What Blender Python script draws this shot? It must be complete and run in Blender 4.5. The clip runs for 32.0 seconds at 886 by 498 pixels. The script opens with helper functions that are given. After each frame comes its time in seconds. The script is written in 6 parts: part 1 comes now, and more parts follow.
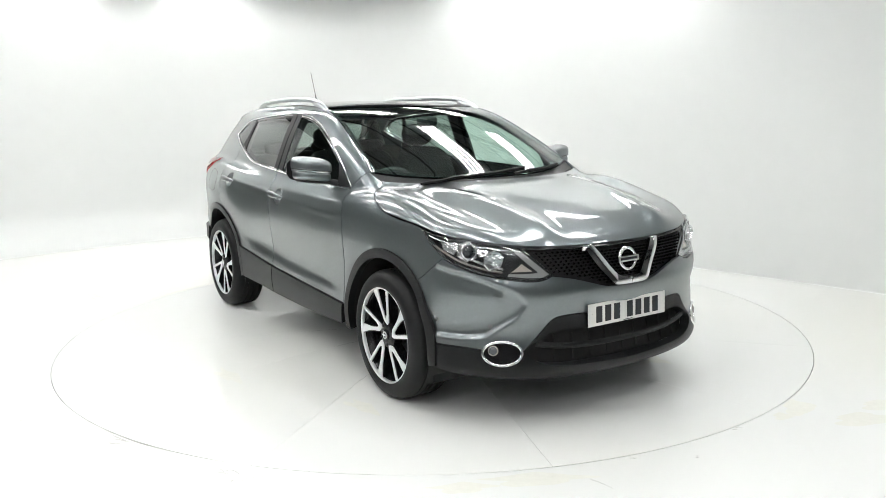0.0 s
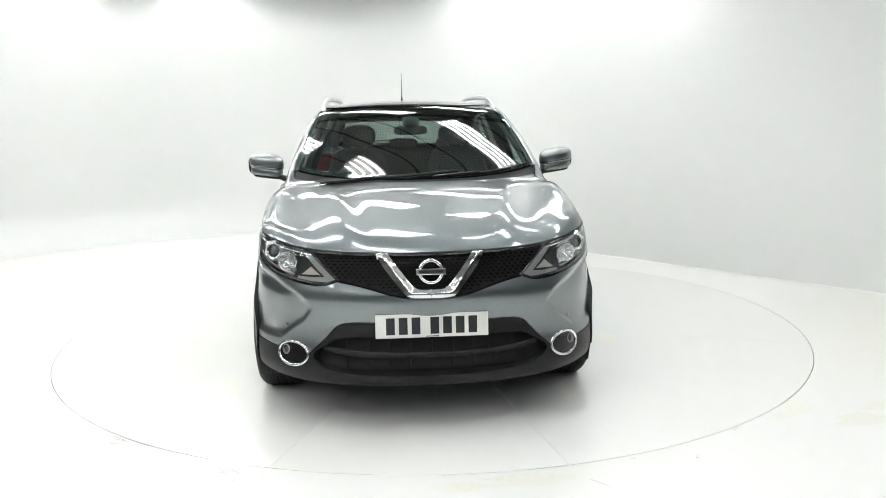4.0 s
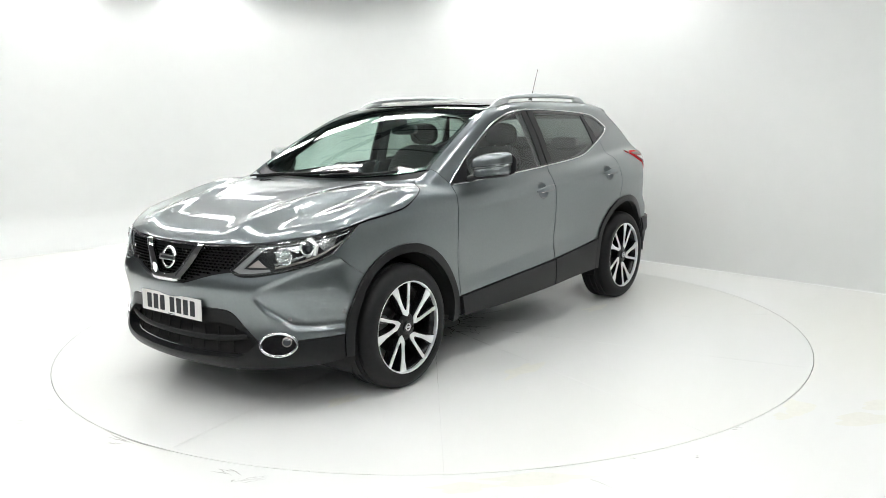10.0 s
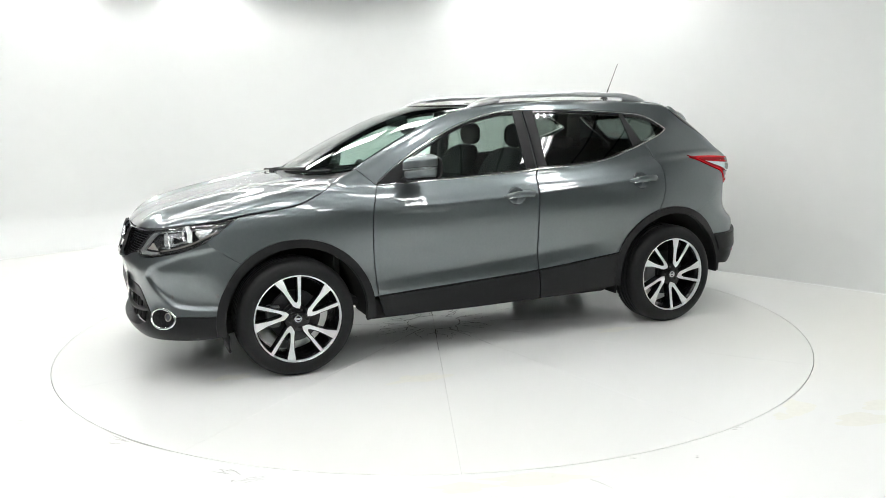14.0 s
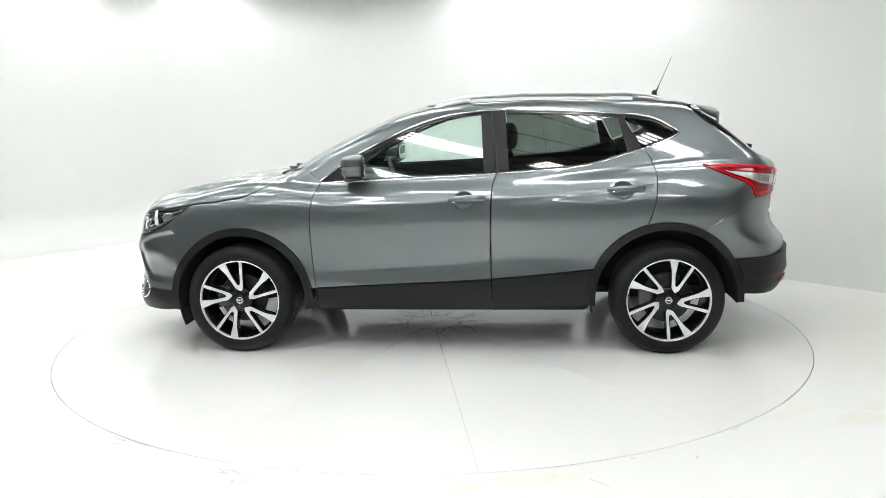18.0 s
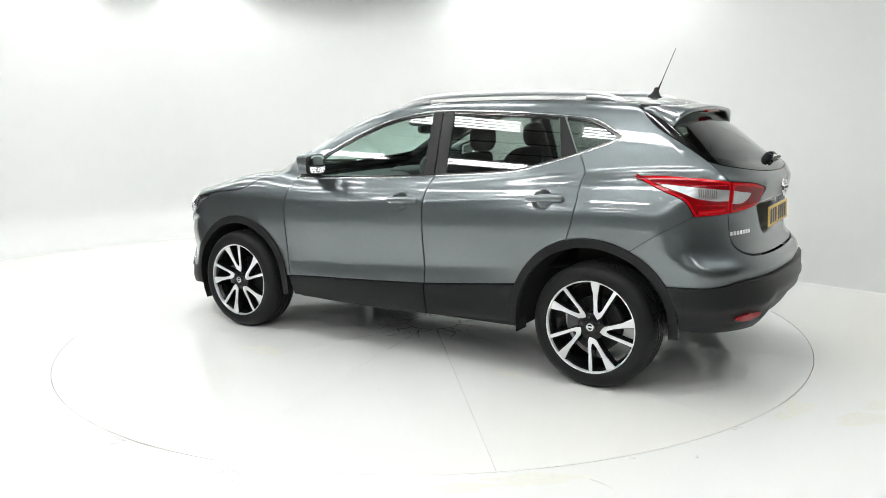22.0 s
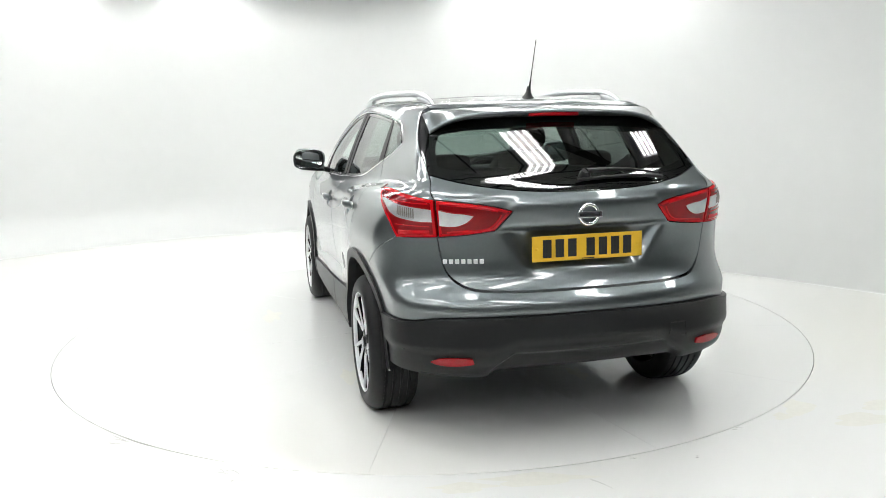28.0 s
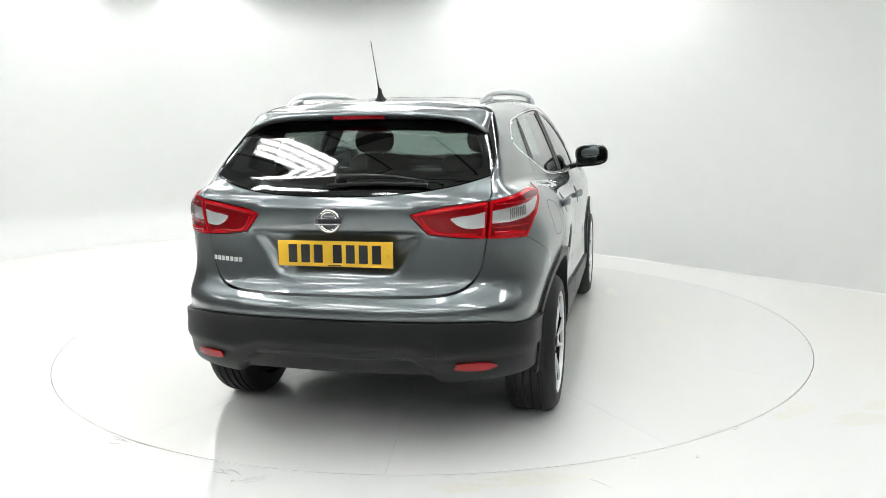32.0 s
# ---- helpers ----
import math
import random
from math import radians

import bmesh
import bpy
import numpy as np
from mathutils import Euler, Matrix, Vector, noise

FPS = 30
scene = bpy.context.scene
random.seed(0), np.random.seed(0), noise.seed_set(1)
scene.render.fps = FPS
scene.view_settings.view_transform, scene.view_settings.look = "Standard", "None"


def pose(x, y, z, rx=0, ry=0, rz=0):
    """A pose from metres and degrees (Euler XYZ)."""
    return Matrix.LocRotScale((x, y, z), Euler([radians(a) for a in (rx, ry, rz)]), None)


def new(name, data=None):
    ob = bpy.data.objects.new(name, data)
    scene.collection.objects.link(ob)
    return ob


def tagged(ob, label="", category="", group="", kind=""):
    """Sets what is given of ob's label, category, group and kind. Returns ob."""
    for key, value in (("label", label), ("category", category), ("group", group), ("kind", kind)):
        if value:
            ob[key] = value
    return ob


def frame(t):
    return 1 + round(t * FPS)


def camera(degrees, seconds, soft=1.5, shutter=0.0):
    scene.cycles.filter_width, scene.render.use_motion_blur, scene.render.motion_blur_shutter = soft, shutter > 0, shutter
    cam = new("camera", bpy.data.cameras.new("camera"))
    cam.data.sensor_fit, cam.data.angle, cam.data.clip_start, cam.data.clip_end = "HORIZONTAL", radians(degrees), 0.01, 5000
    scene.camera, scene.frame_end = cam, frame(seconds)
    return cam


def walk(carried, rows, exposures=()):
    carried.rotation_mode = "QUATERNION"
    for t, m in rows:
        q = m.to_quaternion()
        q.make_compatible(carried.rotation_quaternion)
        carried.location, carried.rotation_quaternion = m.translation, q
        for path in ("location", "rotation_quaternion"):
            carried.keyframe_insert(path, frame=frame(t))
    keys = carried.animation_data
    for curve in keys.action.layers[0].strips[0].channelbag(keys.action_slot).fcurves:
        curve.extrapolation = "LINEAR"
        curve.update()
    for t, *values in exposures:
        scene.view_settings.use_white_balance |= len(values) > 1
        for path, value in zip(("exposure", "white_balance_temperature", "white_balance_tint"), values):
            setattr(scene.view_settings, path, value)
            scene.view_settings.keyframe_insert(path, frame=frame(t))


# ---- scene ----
import collections

from mathutils.geometry import delaunay_2d_cdt

# The camera stands still on a tripod; the turntable carries the car round.
cam = camera(57.09, 32.0, soft=.85)
EYE = pose(0, -5.646, 1.487, 0, 0, -0.7596) @ pose(0, 0, 0, 90 - 9.625) @ pose(0, 0, 0, 0, 0, -1.0127)
walk(cam, [(0.0, EYE), (32.0, EYE)])


def turn(t):
    """The turntable's angle in degrees at t seconds."""
    return -57.98 - 7.075 * t


# ---- light ----
world = bpy.data.worlds.new("world")
scene.world = world
world.use_nodes = True
world.node_tree.nodes["Background"].inputs["Color"].default_value = (.9, .95, 1, 1)
world.node_tree.nodes["Background"].inputs["Strength"].default_value = .05
scene.view_settings.exposure = 0.0
TUBE_STRENGTH = 21.5


# ---- materials ----
def material(name, base, rough=.5, metal=0.0, coat=0.0, spec=.5, grain=0.0, scale=40.0, bump_d=0.0, bump_scale=200.0, rough_var=0.0, coat_rough=.03, coat_ior=1.5):
    """A Principled surface with colour grain, roughness wear and fine relief, in object space."""
    m = bpy.data.materials.new(name)
    m.use_nodes = True
    t = m.node_tree
    n, link = t.nodes, t.links.new
    p = n["Principled BSDF"]
    p.inputs["Base Color"].default_value = (*base, 1)
    p.inputs["Roughness"].default_value = rough
    p.inputs["Metallic"].default_value = metal
    p.inputs["Coat Weight"].default_value = coat
    p.inputs["Coat Roughness"].default_value = coat_rough
    p.inputs["Coat IOR"].default_value = coat_ior
    p.inputs["Specular IOR Level"].default_value = spec
    at = n.new("ShaderNodeTexCoord")
    if grain:
        a, b = n.new("ShaderNodeTexNoise"), n.new("ShaderNodeTexNoise")
        for q, s in ((a, scale), (b, scale / 14)):
            q.inputs["Scale"].default_value = s
            q.inputs["Detail"].default_value = 3
            link(at.outputs["Object"], q.inputs["Vector"])
        add = n.new("ShaderNodeMath")
        add.operation = "ADD"
        link(a.outputs["Fac"], add.inputs[0])
        link(b.outputs["Fac"], add.inputs[1])
        ramp = n.new("ShaderNodeMapRange")
        ramp.inputs["From Min"].default_value, ramp.inputs["From Max"].default_value = .6, 1.4
        ramp.inputs["To Min"].default_value, ramp.inputs["To Max"].default_value = 1 - grain, 1 + grain
        link(add.outputs[0], ramp.inputs["Value"])
        mul = n.new("ShaderNodeVectorMath")
        mul.operation = "SCALE"
        mul.inputs[0].default_value = base
        link(ramp.outputs[0], mul.inputs["Scale"])
        link(mul.outputs[0], p.inputs["Base Color"])
        if rough_var:
            r2 = n.new("ShaderNodeMapRange")
            r2.inputs["From Min"].default_value, r2.inputs["From Max"].default_value = .3, .7
            r2.inputs["To Min"].default_value, r2.inputs["To Max"].default_value = rough - rough_var, rough + rough_var
            link(b.outputs["Fac"], r2.inputs["Value"])
            link(r2.outputs[0], p.inputs["Roughness"])
    if bump_d:
        c, d = n.new("ShaderNodeTexNoise"), n.new("ShaderNodeBump")
        c.inputs["Scale"].default_value = bump_scale
        link(at.outputs["Object"], c.inputs["Vector"])
        link(c.outputs["Fac"], d.inputs["Height"])
        d.inputs["Strength"].default_value, d.inputs["Distance"].default_value = .5, bump_d
        link(d.outputs["Normal"], p.inputs["Normal"])
    return m


def pane_material(name, tint, gloss=1.0):
    """Tinted sheet glass: clear along the ray, with Fresnel gloss."""
    m = bpy.data.materials.new(name)
    m.use_nodes = True
    t = m.node_tree
    t.nodes.remove(t.nodes["Principled BSDF"])
    out = t.nodes["Material Output"]
    clear, shine, mix, facing = (t.nodes.new(k) for k in ("ShaderNodeBsdfTransparent", "ShaderNodeBsdfGlossy", "ShaderNodeMixShader", "ShaderNodeLayerWeight"))
    clear.inputs["Color"].default_value = (*tint, 1)
    shine.inputs["Roughness"].default_value = .01
    shine.inputs["Color"].default_value = (gloss, gloss, gloss, 1)
    facing.inputs["Blend"].default_value = .5
    power, scaled = t.nodes.new("ShaderNodeMath"), t.nodes.new("ShaderNodeMath")
    power.operation, scaled.operation = "POWER", "MULTIPLY_ADD"
    power.inputs[1].default_value = 5
    scaled.inputs[1].default_value, scaled.inputs[2].default_value = .92, .085
    t.links.new(facing.outputs["Facing"], power.inputs[0])
    t.links.new(power.outputs[0], scaled.inputs[0])
    t.links.new(scaled.outputs[0], mix.inputs[0])
    t.links.new(clear.outputs[0], mix.inputs[1])
    t.links.new(shine.outputs[0], mix.inputs[2])
    t.links.new(mix.outputs[0], out.inputs["Surface"])
    return m


def glow(name, colour, strength):
    m = bpy.data.materials.new(name)
    m.use_nodes = True
    p = m.node_tree.nodes["Principled BSDF"]
    p.inputs["Base Color"].default_value = (.8, .8, .8, 1)
    p.inputs["Emission Color"].default_value = (*colour, 1)
    p.inputs["Emission Strength"].default_value = strength
    return m


PAINT = material("metallic_grey_paint", (.162, .187, .193), .36, .92, 1.0, grain=.05, scale=900, coat_rough=.012, coat_ior=1.68)
PLASTIC = material("black_textured_plastic", (.010, .0106, .0112), .40, spec=.24, grain=.15, scale=60, bump_d=.0003, bump_scale=900)
GLOSS_BLACK = material("gloss_black", (.008, .008, .009), .08, coat=.6)
RUBBER = material("tyre_rubber", (.010, .0104, .0108), .5, spec=.22, grain=.2, scale=50, bump_d=.0002, bump_scale=500)
CHROME = material("chrome", (.82, .83, .84), .07, 1.0)
SILVER = material("satin_aluminium", (.68, .70, .71), .38, 1.0, grain=.04, scale=200)
MACHINED = material("machined_alloy", (.84, .85, .86), .36, .6, coat=.5, grain=.04, scale=300)
RIM_BLACK = material("black_alloy", (.008, .008, .009), .25, coat=.2, spec=.3)
DISC = material("brake_disc_steel", (.05, .05, .052), .4, .9, grain=.2, scale=60)
DARK = material("dark_underbody", (.012, .012, .012), .8, grain=.3, scale=30)
CLOTH = material("dark_seat_cloth", (.011, .0115, .012), .9, grain=.25, scale=300, bump_d=.0005, bump_scale=900)
TRIM = material("dark_cabin_trim", (.04, .042, .045), .6, grain=.15, scale=80, bump_d=.0003, bump_scale=700)
LINER = material("pale_headlining", (.35, .36, .35), .9, grain=.08, scale=200)
MESH_BLACK = material("grille_black", (.014, .014, .015), .15, coat=.8)
GREY_PLASTIC = material("grey_plastic", (.14, .145, .15), .5, grain=.1)
RED_LENS = material("red_lens", (.46, .003, .007), .15, coat=.45, spec=.08, grain=.10, scale=120)
RED_OPTIC = material("dark_red_optic", (.19, .001, .003), .12, coat=.5, spec=.08, grain=.2, scale=200)
DEEP_RED = material("deep_red_reflector", (.28, .006, .01), .15, coat=.4, spec=.2)
CLEAR_WHITE = material("clear_lamp_optic", (.60, .61, .62), .18, .45, coat=1.0, grain=.15, scale=250)
AMBER = material("amber_optic", (.52, .46, .42), .2, coat=.8)
LAMP_GREY_LIGHT = material("grey_lamp_rib", (.27, .25, .235), .25, .3, coat=.5)
LAMP_BOWL = material("lamp_reflector", (.85, .86, .87), .25, .85)
LAMP_GREY = material("lamp_bezel", (.075, .077, .08), .2, .5, coat=.5)
DRL_GREY = material("pale_light_guide", (.58, .585, .59), .2, .5, coat=.6, grain=.05)
PLATE_WHITE = material("white_number_plate", (.75, .75, .72), .4, coat=.4)
PLATE_YELLOW = material("yellow_number_plate", (.72, .44, .03), .4, coat=.4)
INK = material("plate_ink", (.012, .014, .018), .5)
CLEAR_GLASS = pane_material("clear_glass", (.84, .95, .90))
SCREEN_GLASS = pane_material("windscreen_glass", (.66, .82, .755))
TINTED_GLASS = pane_material("privacy_glass", (.35, .40, .375))
BACK_GLASS = pane_material("rear_privacy_glass", (.30, .335, .32))
LENS_GLASS = pane_material("lamp_lens_glass", (.94, .96, .96))
MIRROR = material("mirror_glass", (.85, .86, .87), .01, 1.0)


def floor_material(name, stains, gloss):
    """Worn white gloss floor paint: mottled, with yellow stains and faint grey scuffs."""
    m = material(name, (.84, .855, .84), gloss, spec=.5)
    t = m.node_tree
    n, link = t.nodes, t.links.new
    p, at = n["Principled BSDF"], n["Texture Coordinate"]

    def noise_of(scale, detail, lo, hi):
        q, r = n.new("ShaderNodeTexNoise"), n.new("ShaderNodeMapRange")
        q.inputs["Scale"].default_value, q.inputs["Detail"].default_value = scale, detail
        r.inputs["From Min"].default_value, r.inputs["From Max"].default_value = lo, hi
        link(at.outputs["Object"], q.inputs["Vector"])
        link(q.outputs["Fac"], r.inputs["Value"])
        return r.outputs[0]

    def blend(fac, a, b):
        q = n.new("ShaderNodeMix")
        q.data_type = "RGBA"
        link(fac, q.inputs["Factor"])
        for s, c in ((6, a), (7, b)):
            if isinstance(c, tuple):
                q.inputs[s].default_value = (*c, 1)
            else:
                link(c, q.inputs[s])
        return q.outputs[2]

    def times(a, k):
        q = n.new("ShaderNodeMath")
        q.operation = "MULTIPLY"
        link(a, q.inputs[0])
        if isinstance(k, float):
            q.inputs[1].default_value = k
        else:
            link(k, q.inputs[1])
        return q.outputs[0]

    c = blend(times(noise_of(.45, 0, .45, .8), stains), (.84, .855, .84), (.82, .815, .72))
    link(c, p.inputs["Base Color"])
    return m


FLOOR = floor_material("white_floor_paint", .5, .26)
DECK = floor_material("white_deck_paint", .3, .14)
WALL = material("white_cyclorama", (.69, .705, .695), .55, grain=.015, scale=6, bump_d=.001, bump_scale=20)
CEILING = material("ceiling_sheet", (.62, .63, .62), .6, grain=.1, scale=8)
STEEL = material("painted_steel_beam", (.25, .24, .22), .5, grain=.2, scale=12)
HALL_GREY = material("grey_hall_wall", (.17, .17, .17), .8, grain=.15, scale=3)
BRICK_DARK = material("dark_hall_wall", (.07, .07, .072), .8, grain=.25, scale=3)
HALL_FLOOR_DARK = material("dark_hall_floor", (.10, .10, .095), .7, grain=.25, scale=4, bump_d=.001, bump_scale=60)
FIXTURE = material("lamp_housing_white", (.85, .85, .85), .4)
TUBE = glow("fluorescent_tube", (1.0, 1.0, .99), TUBE_STRENGTH)
CRACK = material("dark_crack", (.06, .06, .055), .9, grain=.3)
STAIN = material("yellow_floor_stain", (.83, .835, .775), .26, grain=.05, scale=30)
SCUFF = material("grey_scuff", (.36, .36, .34), .6, grain=.3)


# ---- mesh helpers ----
def sheet(name, verts, faces, mat, parent=None, label="", normals_at=None, smooth=True):
    me = bpy.data.meshes.new(name)
    me.from_pydata([tuple(v) for v in verts], [], [tuple(int(i) for i in f) for f in faces])
    me.materials.append(mat)
    if smooth:
        me.polygons.foreach_set("use_smooth", [True] * len(me.polygons))
    if normals_at is not None:
        me.normals_split_custom_set_from_vertices([tuple(v) for v in normals_at])
    me.update()
    ob = new(name, me)
    if parent:
        ob.parent = parent
    if label:
        tagged(ob, label)
    return ob


def part(name, bm, mat, parent=None, label="", smooth=False, angle=35):
    """Links a bmesh as one mesh object under its thing."""
    if smooth:
        for f in bm.faces:
            f.smooth = True
        for e in bm.edges:
            if len(e.link_faces) == 2 and e.calc_face_angle(0) > radians(angle):
                e.smooth = False
    me = bpy.data.meshes.new(name)
    bm.to_mesh(me)
    bm.free()
    me.materials.append(mat)
    ob = new(name, me)
    if parent:
        ob.parent = parent
    if label:
        tagged(ob, label)
    return ob


def rbox(lo, hi, r=.01, seg=2):
    """A box between two corners with rounded edges."""
    bm = bmesh.new()
    bmesh.ops.create_cube(bm, size=1)
    lo, hi = Vector(lo), Vector(hi)
    for v in bm.verts:
        v.co = Vector(((lo[i] + hi[i]) / 2 + v.co[i] * (hi[i] - lo[i])) for i in range(3))
    bmesh.ops.bevel(bm, geom=bm.edges[:], offset=r, segments=seg, profile=.5, affect="EDGES", clamp_overlap=True)
    return bm


def cushion(c, half, e=.45, n=28, m=18, warp=None):
    """A soft block: a superellipsoid, bent by warp(x, y, z)."""
    bm = bmesh.new()
    sg = lambda v, k: math.copysign(abs(v) ** k, v)
    rows = []
    for i in range(m + 1):
        a = -math.pi / 2 + math.pi * i / m
        row = []
        for j in range(n):
            b = 2 * math.pi * j / n
            p = [half[0] * sg(math.cos(a), e) * sg(math.cos(b), e), half[1] * sg(math.cos(a), e) * sg(math.sin(b), e), half[2] * sg(math.sin(a), e)]
            p = Vector(c) + Vector(warp(*p) if warp else p)
            row.append(bm.verts.new(p))
        rows.append(row)
    for i in range(m):
        for j in range(n):
            bm.faces.new((rows[i][j], rows[i][(j + 1) % n], rows[i + 1][(j + 1) % n], rows[i + 1][j]))
    bmesh.ops.remove_doubles(bm, verts=bm.verts[:], dist=1e-5)
    return bm


def tube(points, radius, n=10, closed=False, flat=1.0, up=(0, 0, 1)):
    """A rod along points; radius may be a list; flat squeezes it along up."""
    bm = bmesh.new()
    p = [Vector(q) for q in points]
    k = len(p)
    rings = []
    for i, q in enumerate(p):
        a = p[(i - 1) % k] if (closed or i) else q
        b = p[(i + 1) % k] if (closed or i < k - 1) else q
        d = (b - a).normalized()
        side = d.cross(Vector(up))
        side = side.normalized() if side.length > 1e-6 else Vector((1, 0, 0))
        over = side.cross(d).normalized()
        r = radius[i] if isinstance(radius, (list, tuple)) else radius
        rings.append([bm.verts.new(q + side * (r * math.cos(w)) + over * (r * flat * math.sin(w))) for w in (2 * math.pi * j / n for j in range(n))])
    for i in range(k if closed else k - 1):
        for j in range(n):
            bm.faces.new((rings[i][j], rings[i][(j + 1) % n], rings[(i + 1) % k][(j + 1) % n], rings[(i + 1) % k][j]))
    if not closed:
        bm.faces.new(rings[0][::-1])
        bm.faces.new(rings[-1])
    bmesh.ops.recalc_face_normals(bm, faces=bm.faces[:])
    return bm


def lathe(profile, n=48, axis="y", close=False):
    """A turned body: profile of (radius, along) round the axis."""
    bm = bmesh.new()
    rings = []
    for r, h in profile:
        ring = []
        for j in range(n):
            w = 2 * math.pi * j / n
            c, s = r * math.cos(w), r * math.sin(w)
            ring.append(bm.verts.new({"y": (c, h, s), "z": (c, s, h), "x": (h, c, s)}[axis]))
        rings.append(ring)
    k = len(rings)
    for i in range(k if close else k - 1):
        for j in range(n):
            bm.faces.new((rings[i][j], rings[i][(j + 1) % n], rings[(i + 1) % k][(j + 1) % n], rings[(i + 1) % k][j]))
    bmesh.ops.remove_doubles(bm, verts=bm.verts[:], dist=1e-6)
    bmesh.ops.recalc_face_normals(bm, faces=bm.faces[:])
    return bm


def slab(outline, lo, hi, place, r=0.0):
    """A flat plate: a 2D outline between two depths; place(u, v, d) gives the point in space."""
    bm = bmesh.new()
    a = [bm.verts.new(place(u, v, lo)) for u, v in outline]
    b = [bm.verts.new(place(u, v, hi)) for u, v in outline]
    n = len(outline)
    bm.faces.new(a[::-1])
    bm.faces.new(b)
    for i in range(n):
        bm.faces.new((a[i], a[(i + 1) % n], b[(i + 1) % n], b[i]))
    bmesh.ops.recalc_face_normals(bm, faces=bm.faces[:])
    if r:
        bmesh.ops.bevel(bm, geom=bm.edges[:], offset=r, segments=1, affect="EDGES", clamp_overlap=True)
    return bm


def shifted(bm, m):
    bmesh.ops.transform(bm, matrix=m, verts=bm.verts[:])
    return bm


# ---- the body's form ----
# The body's form: one smooth solid, f < 0 inside (car space: x ahead, y to the left, z up).
def spline(xs, ys):
    """A natural cubic spline through knots, straight beyond its ends."""
    xs, ys = np.array(xs, float), np.array(ys, float)
    if xs[0] > xs[-1]:
        xs, ys = xs[::-1], ys[::-1]
    n, h = len(xs), np.diff(xs)
    a, b = np.eye(n), np.zeros(n)
    for i in range(1, n - 1):
        a[i, i - 1:i + 2] = h[i - 1], 2 * (h[i - 1] + h[i]), h[i]
        b[i] = 6 * ((ys[i + 1] - ys[i]) / h[i] - (ys[i] - ys[i - 1]) / h[i - 1])
    m = np.linalg.solve(a, b)
    first = (ys[1] - ys[0]) / h[0] - h[0] * m[1] / 6
    last = (ys[-1] - ys[-2]) / h[-1] + h[-1] * m[-2] / 6

    def value(x):
        x = np.asarray(x, float)
        c = np.clip(x, xs[0], xs[-1])
        i = np.clip(np.searchsorted(xs, c) - 1, 0, n - 2)
        d, e, k = xs[i + 1] - c, c - xs[i], h[i]
        v = (m[i] * d ** 3 + m[i + 1] * e ** 3) / (6 * k) + (ys[i] / k - m[i] * k / 6) * d + (ys[i + 1] / k - m[i + 1] * k / 6) * e
        return v + np.where(x < xs[0], (x - xs[0]) * first, 0) + np.where(x > xs[-1], (x - xs[-1]) * last, 0)
    return value


def smax(a, b, r):
    return np.maximum(a, b) + np.maximum(r - np.abs(a - b), 0) ** 2 / (4 * r)


def smin(a, b, r):
    return -smax(-a, -b, r)


def bump(v, w):
    return np.exp(-(v / w) ** 2)


flank = spline([.16, .24, .32, .45, .58, .70, .80, .88, .94, 1.0, 1.08, 1.2], [.80, .855, .876, .884, .880, .886, .893, .894, .888, .868, .825, .74])
taper = spline([-2.2, -1.9, -1.6, -1.2, -.6, .3, .9, 1.3, 1.6, 1.9, 2.2], [.852, .919, .963, 1.0, .997, .995, .995, .992, .985, .975, .96])
lean = spline([-2.2, -1.6, -1.0, 0, .9, 1.3, 1.7, 2.2], [.02, -.07, -.03, 0, .02, .055, .15, .20])
nose = spline([.14, .20, .27, .36, .46, .56, .66, .72, .80, .87, .95], [2.02, 2.13, 2.195, 2.19, 2.175, 2.185, 2.195, 2.175, 2.155, 2.125, 2.06])
stern = spline([.26, .32, .39, .5, .62, .68, .71, .76, .83, .95, 1.05, 1.11, 1.16, 1.21, 1.3], [-1.96, -2.08, -2.15, -2.163, -2.157, -2.148, -2.120, -2.082, -2.068, -2.072, -2.085, -2.085, -2.05, -1.98, -1.82])
bonnet = spline([2.3, 2.12, 2.0, 1.77, 1.54, 1.3, 1.1, .9, .3, -.3, -1.0, -1.6, -2.1], [.72, .868, .930, .998, 1.045, 1.079, 1.095, 1.09, 1.09, 1.10, 1.15, 1.19, 1.18])
fall = spline([2.2, 1.7, 1.3, 1.1, .9, -.5, -2.1], [.12, .115, .125, .11, .10, .08, .10])
ridge = spline([2.2, 1.6, 1.0], [.36, .43, .56])
roofline = spline([1.33, 1.07, .87, .67, .48, .3, .12, -.1, -.4, -.9, -1.36, -1.75], [1.0, 1.147, 1.256, 1.353, 1.436, 1.5, 1.538, 1.558, 1.568, 1.564, 1.545, 1.508])
glass_side = spline([.9, 1.05, 1.2, 1.35, 1.5, 1.6], [.860, .815, .765, .703, .628, .572])
cabin = spline([1.3, .8, .3, -.3, -.9, -1.4, -1.8, -2.1], [-.07, -.02, 0, 0, -.012, -.04, -.075, -.11])
def backlight(z):
    return -2.02 + 1.15 * (z - 1.16) + .40 * (z - 1.16) ** 2


def hollow(x, z):
    """The pressed hollow along the doors: soft above its crease, steep below."""
    d = z - (.487 + .04 * (.78 - x) + .02 * (.78 - x) ** 2)
    return .014 / (np.exp(d / .09) + np.exp(-d / .022)) * bump(np.maximum(np.abs(x - .05) - .55, 0), .22)


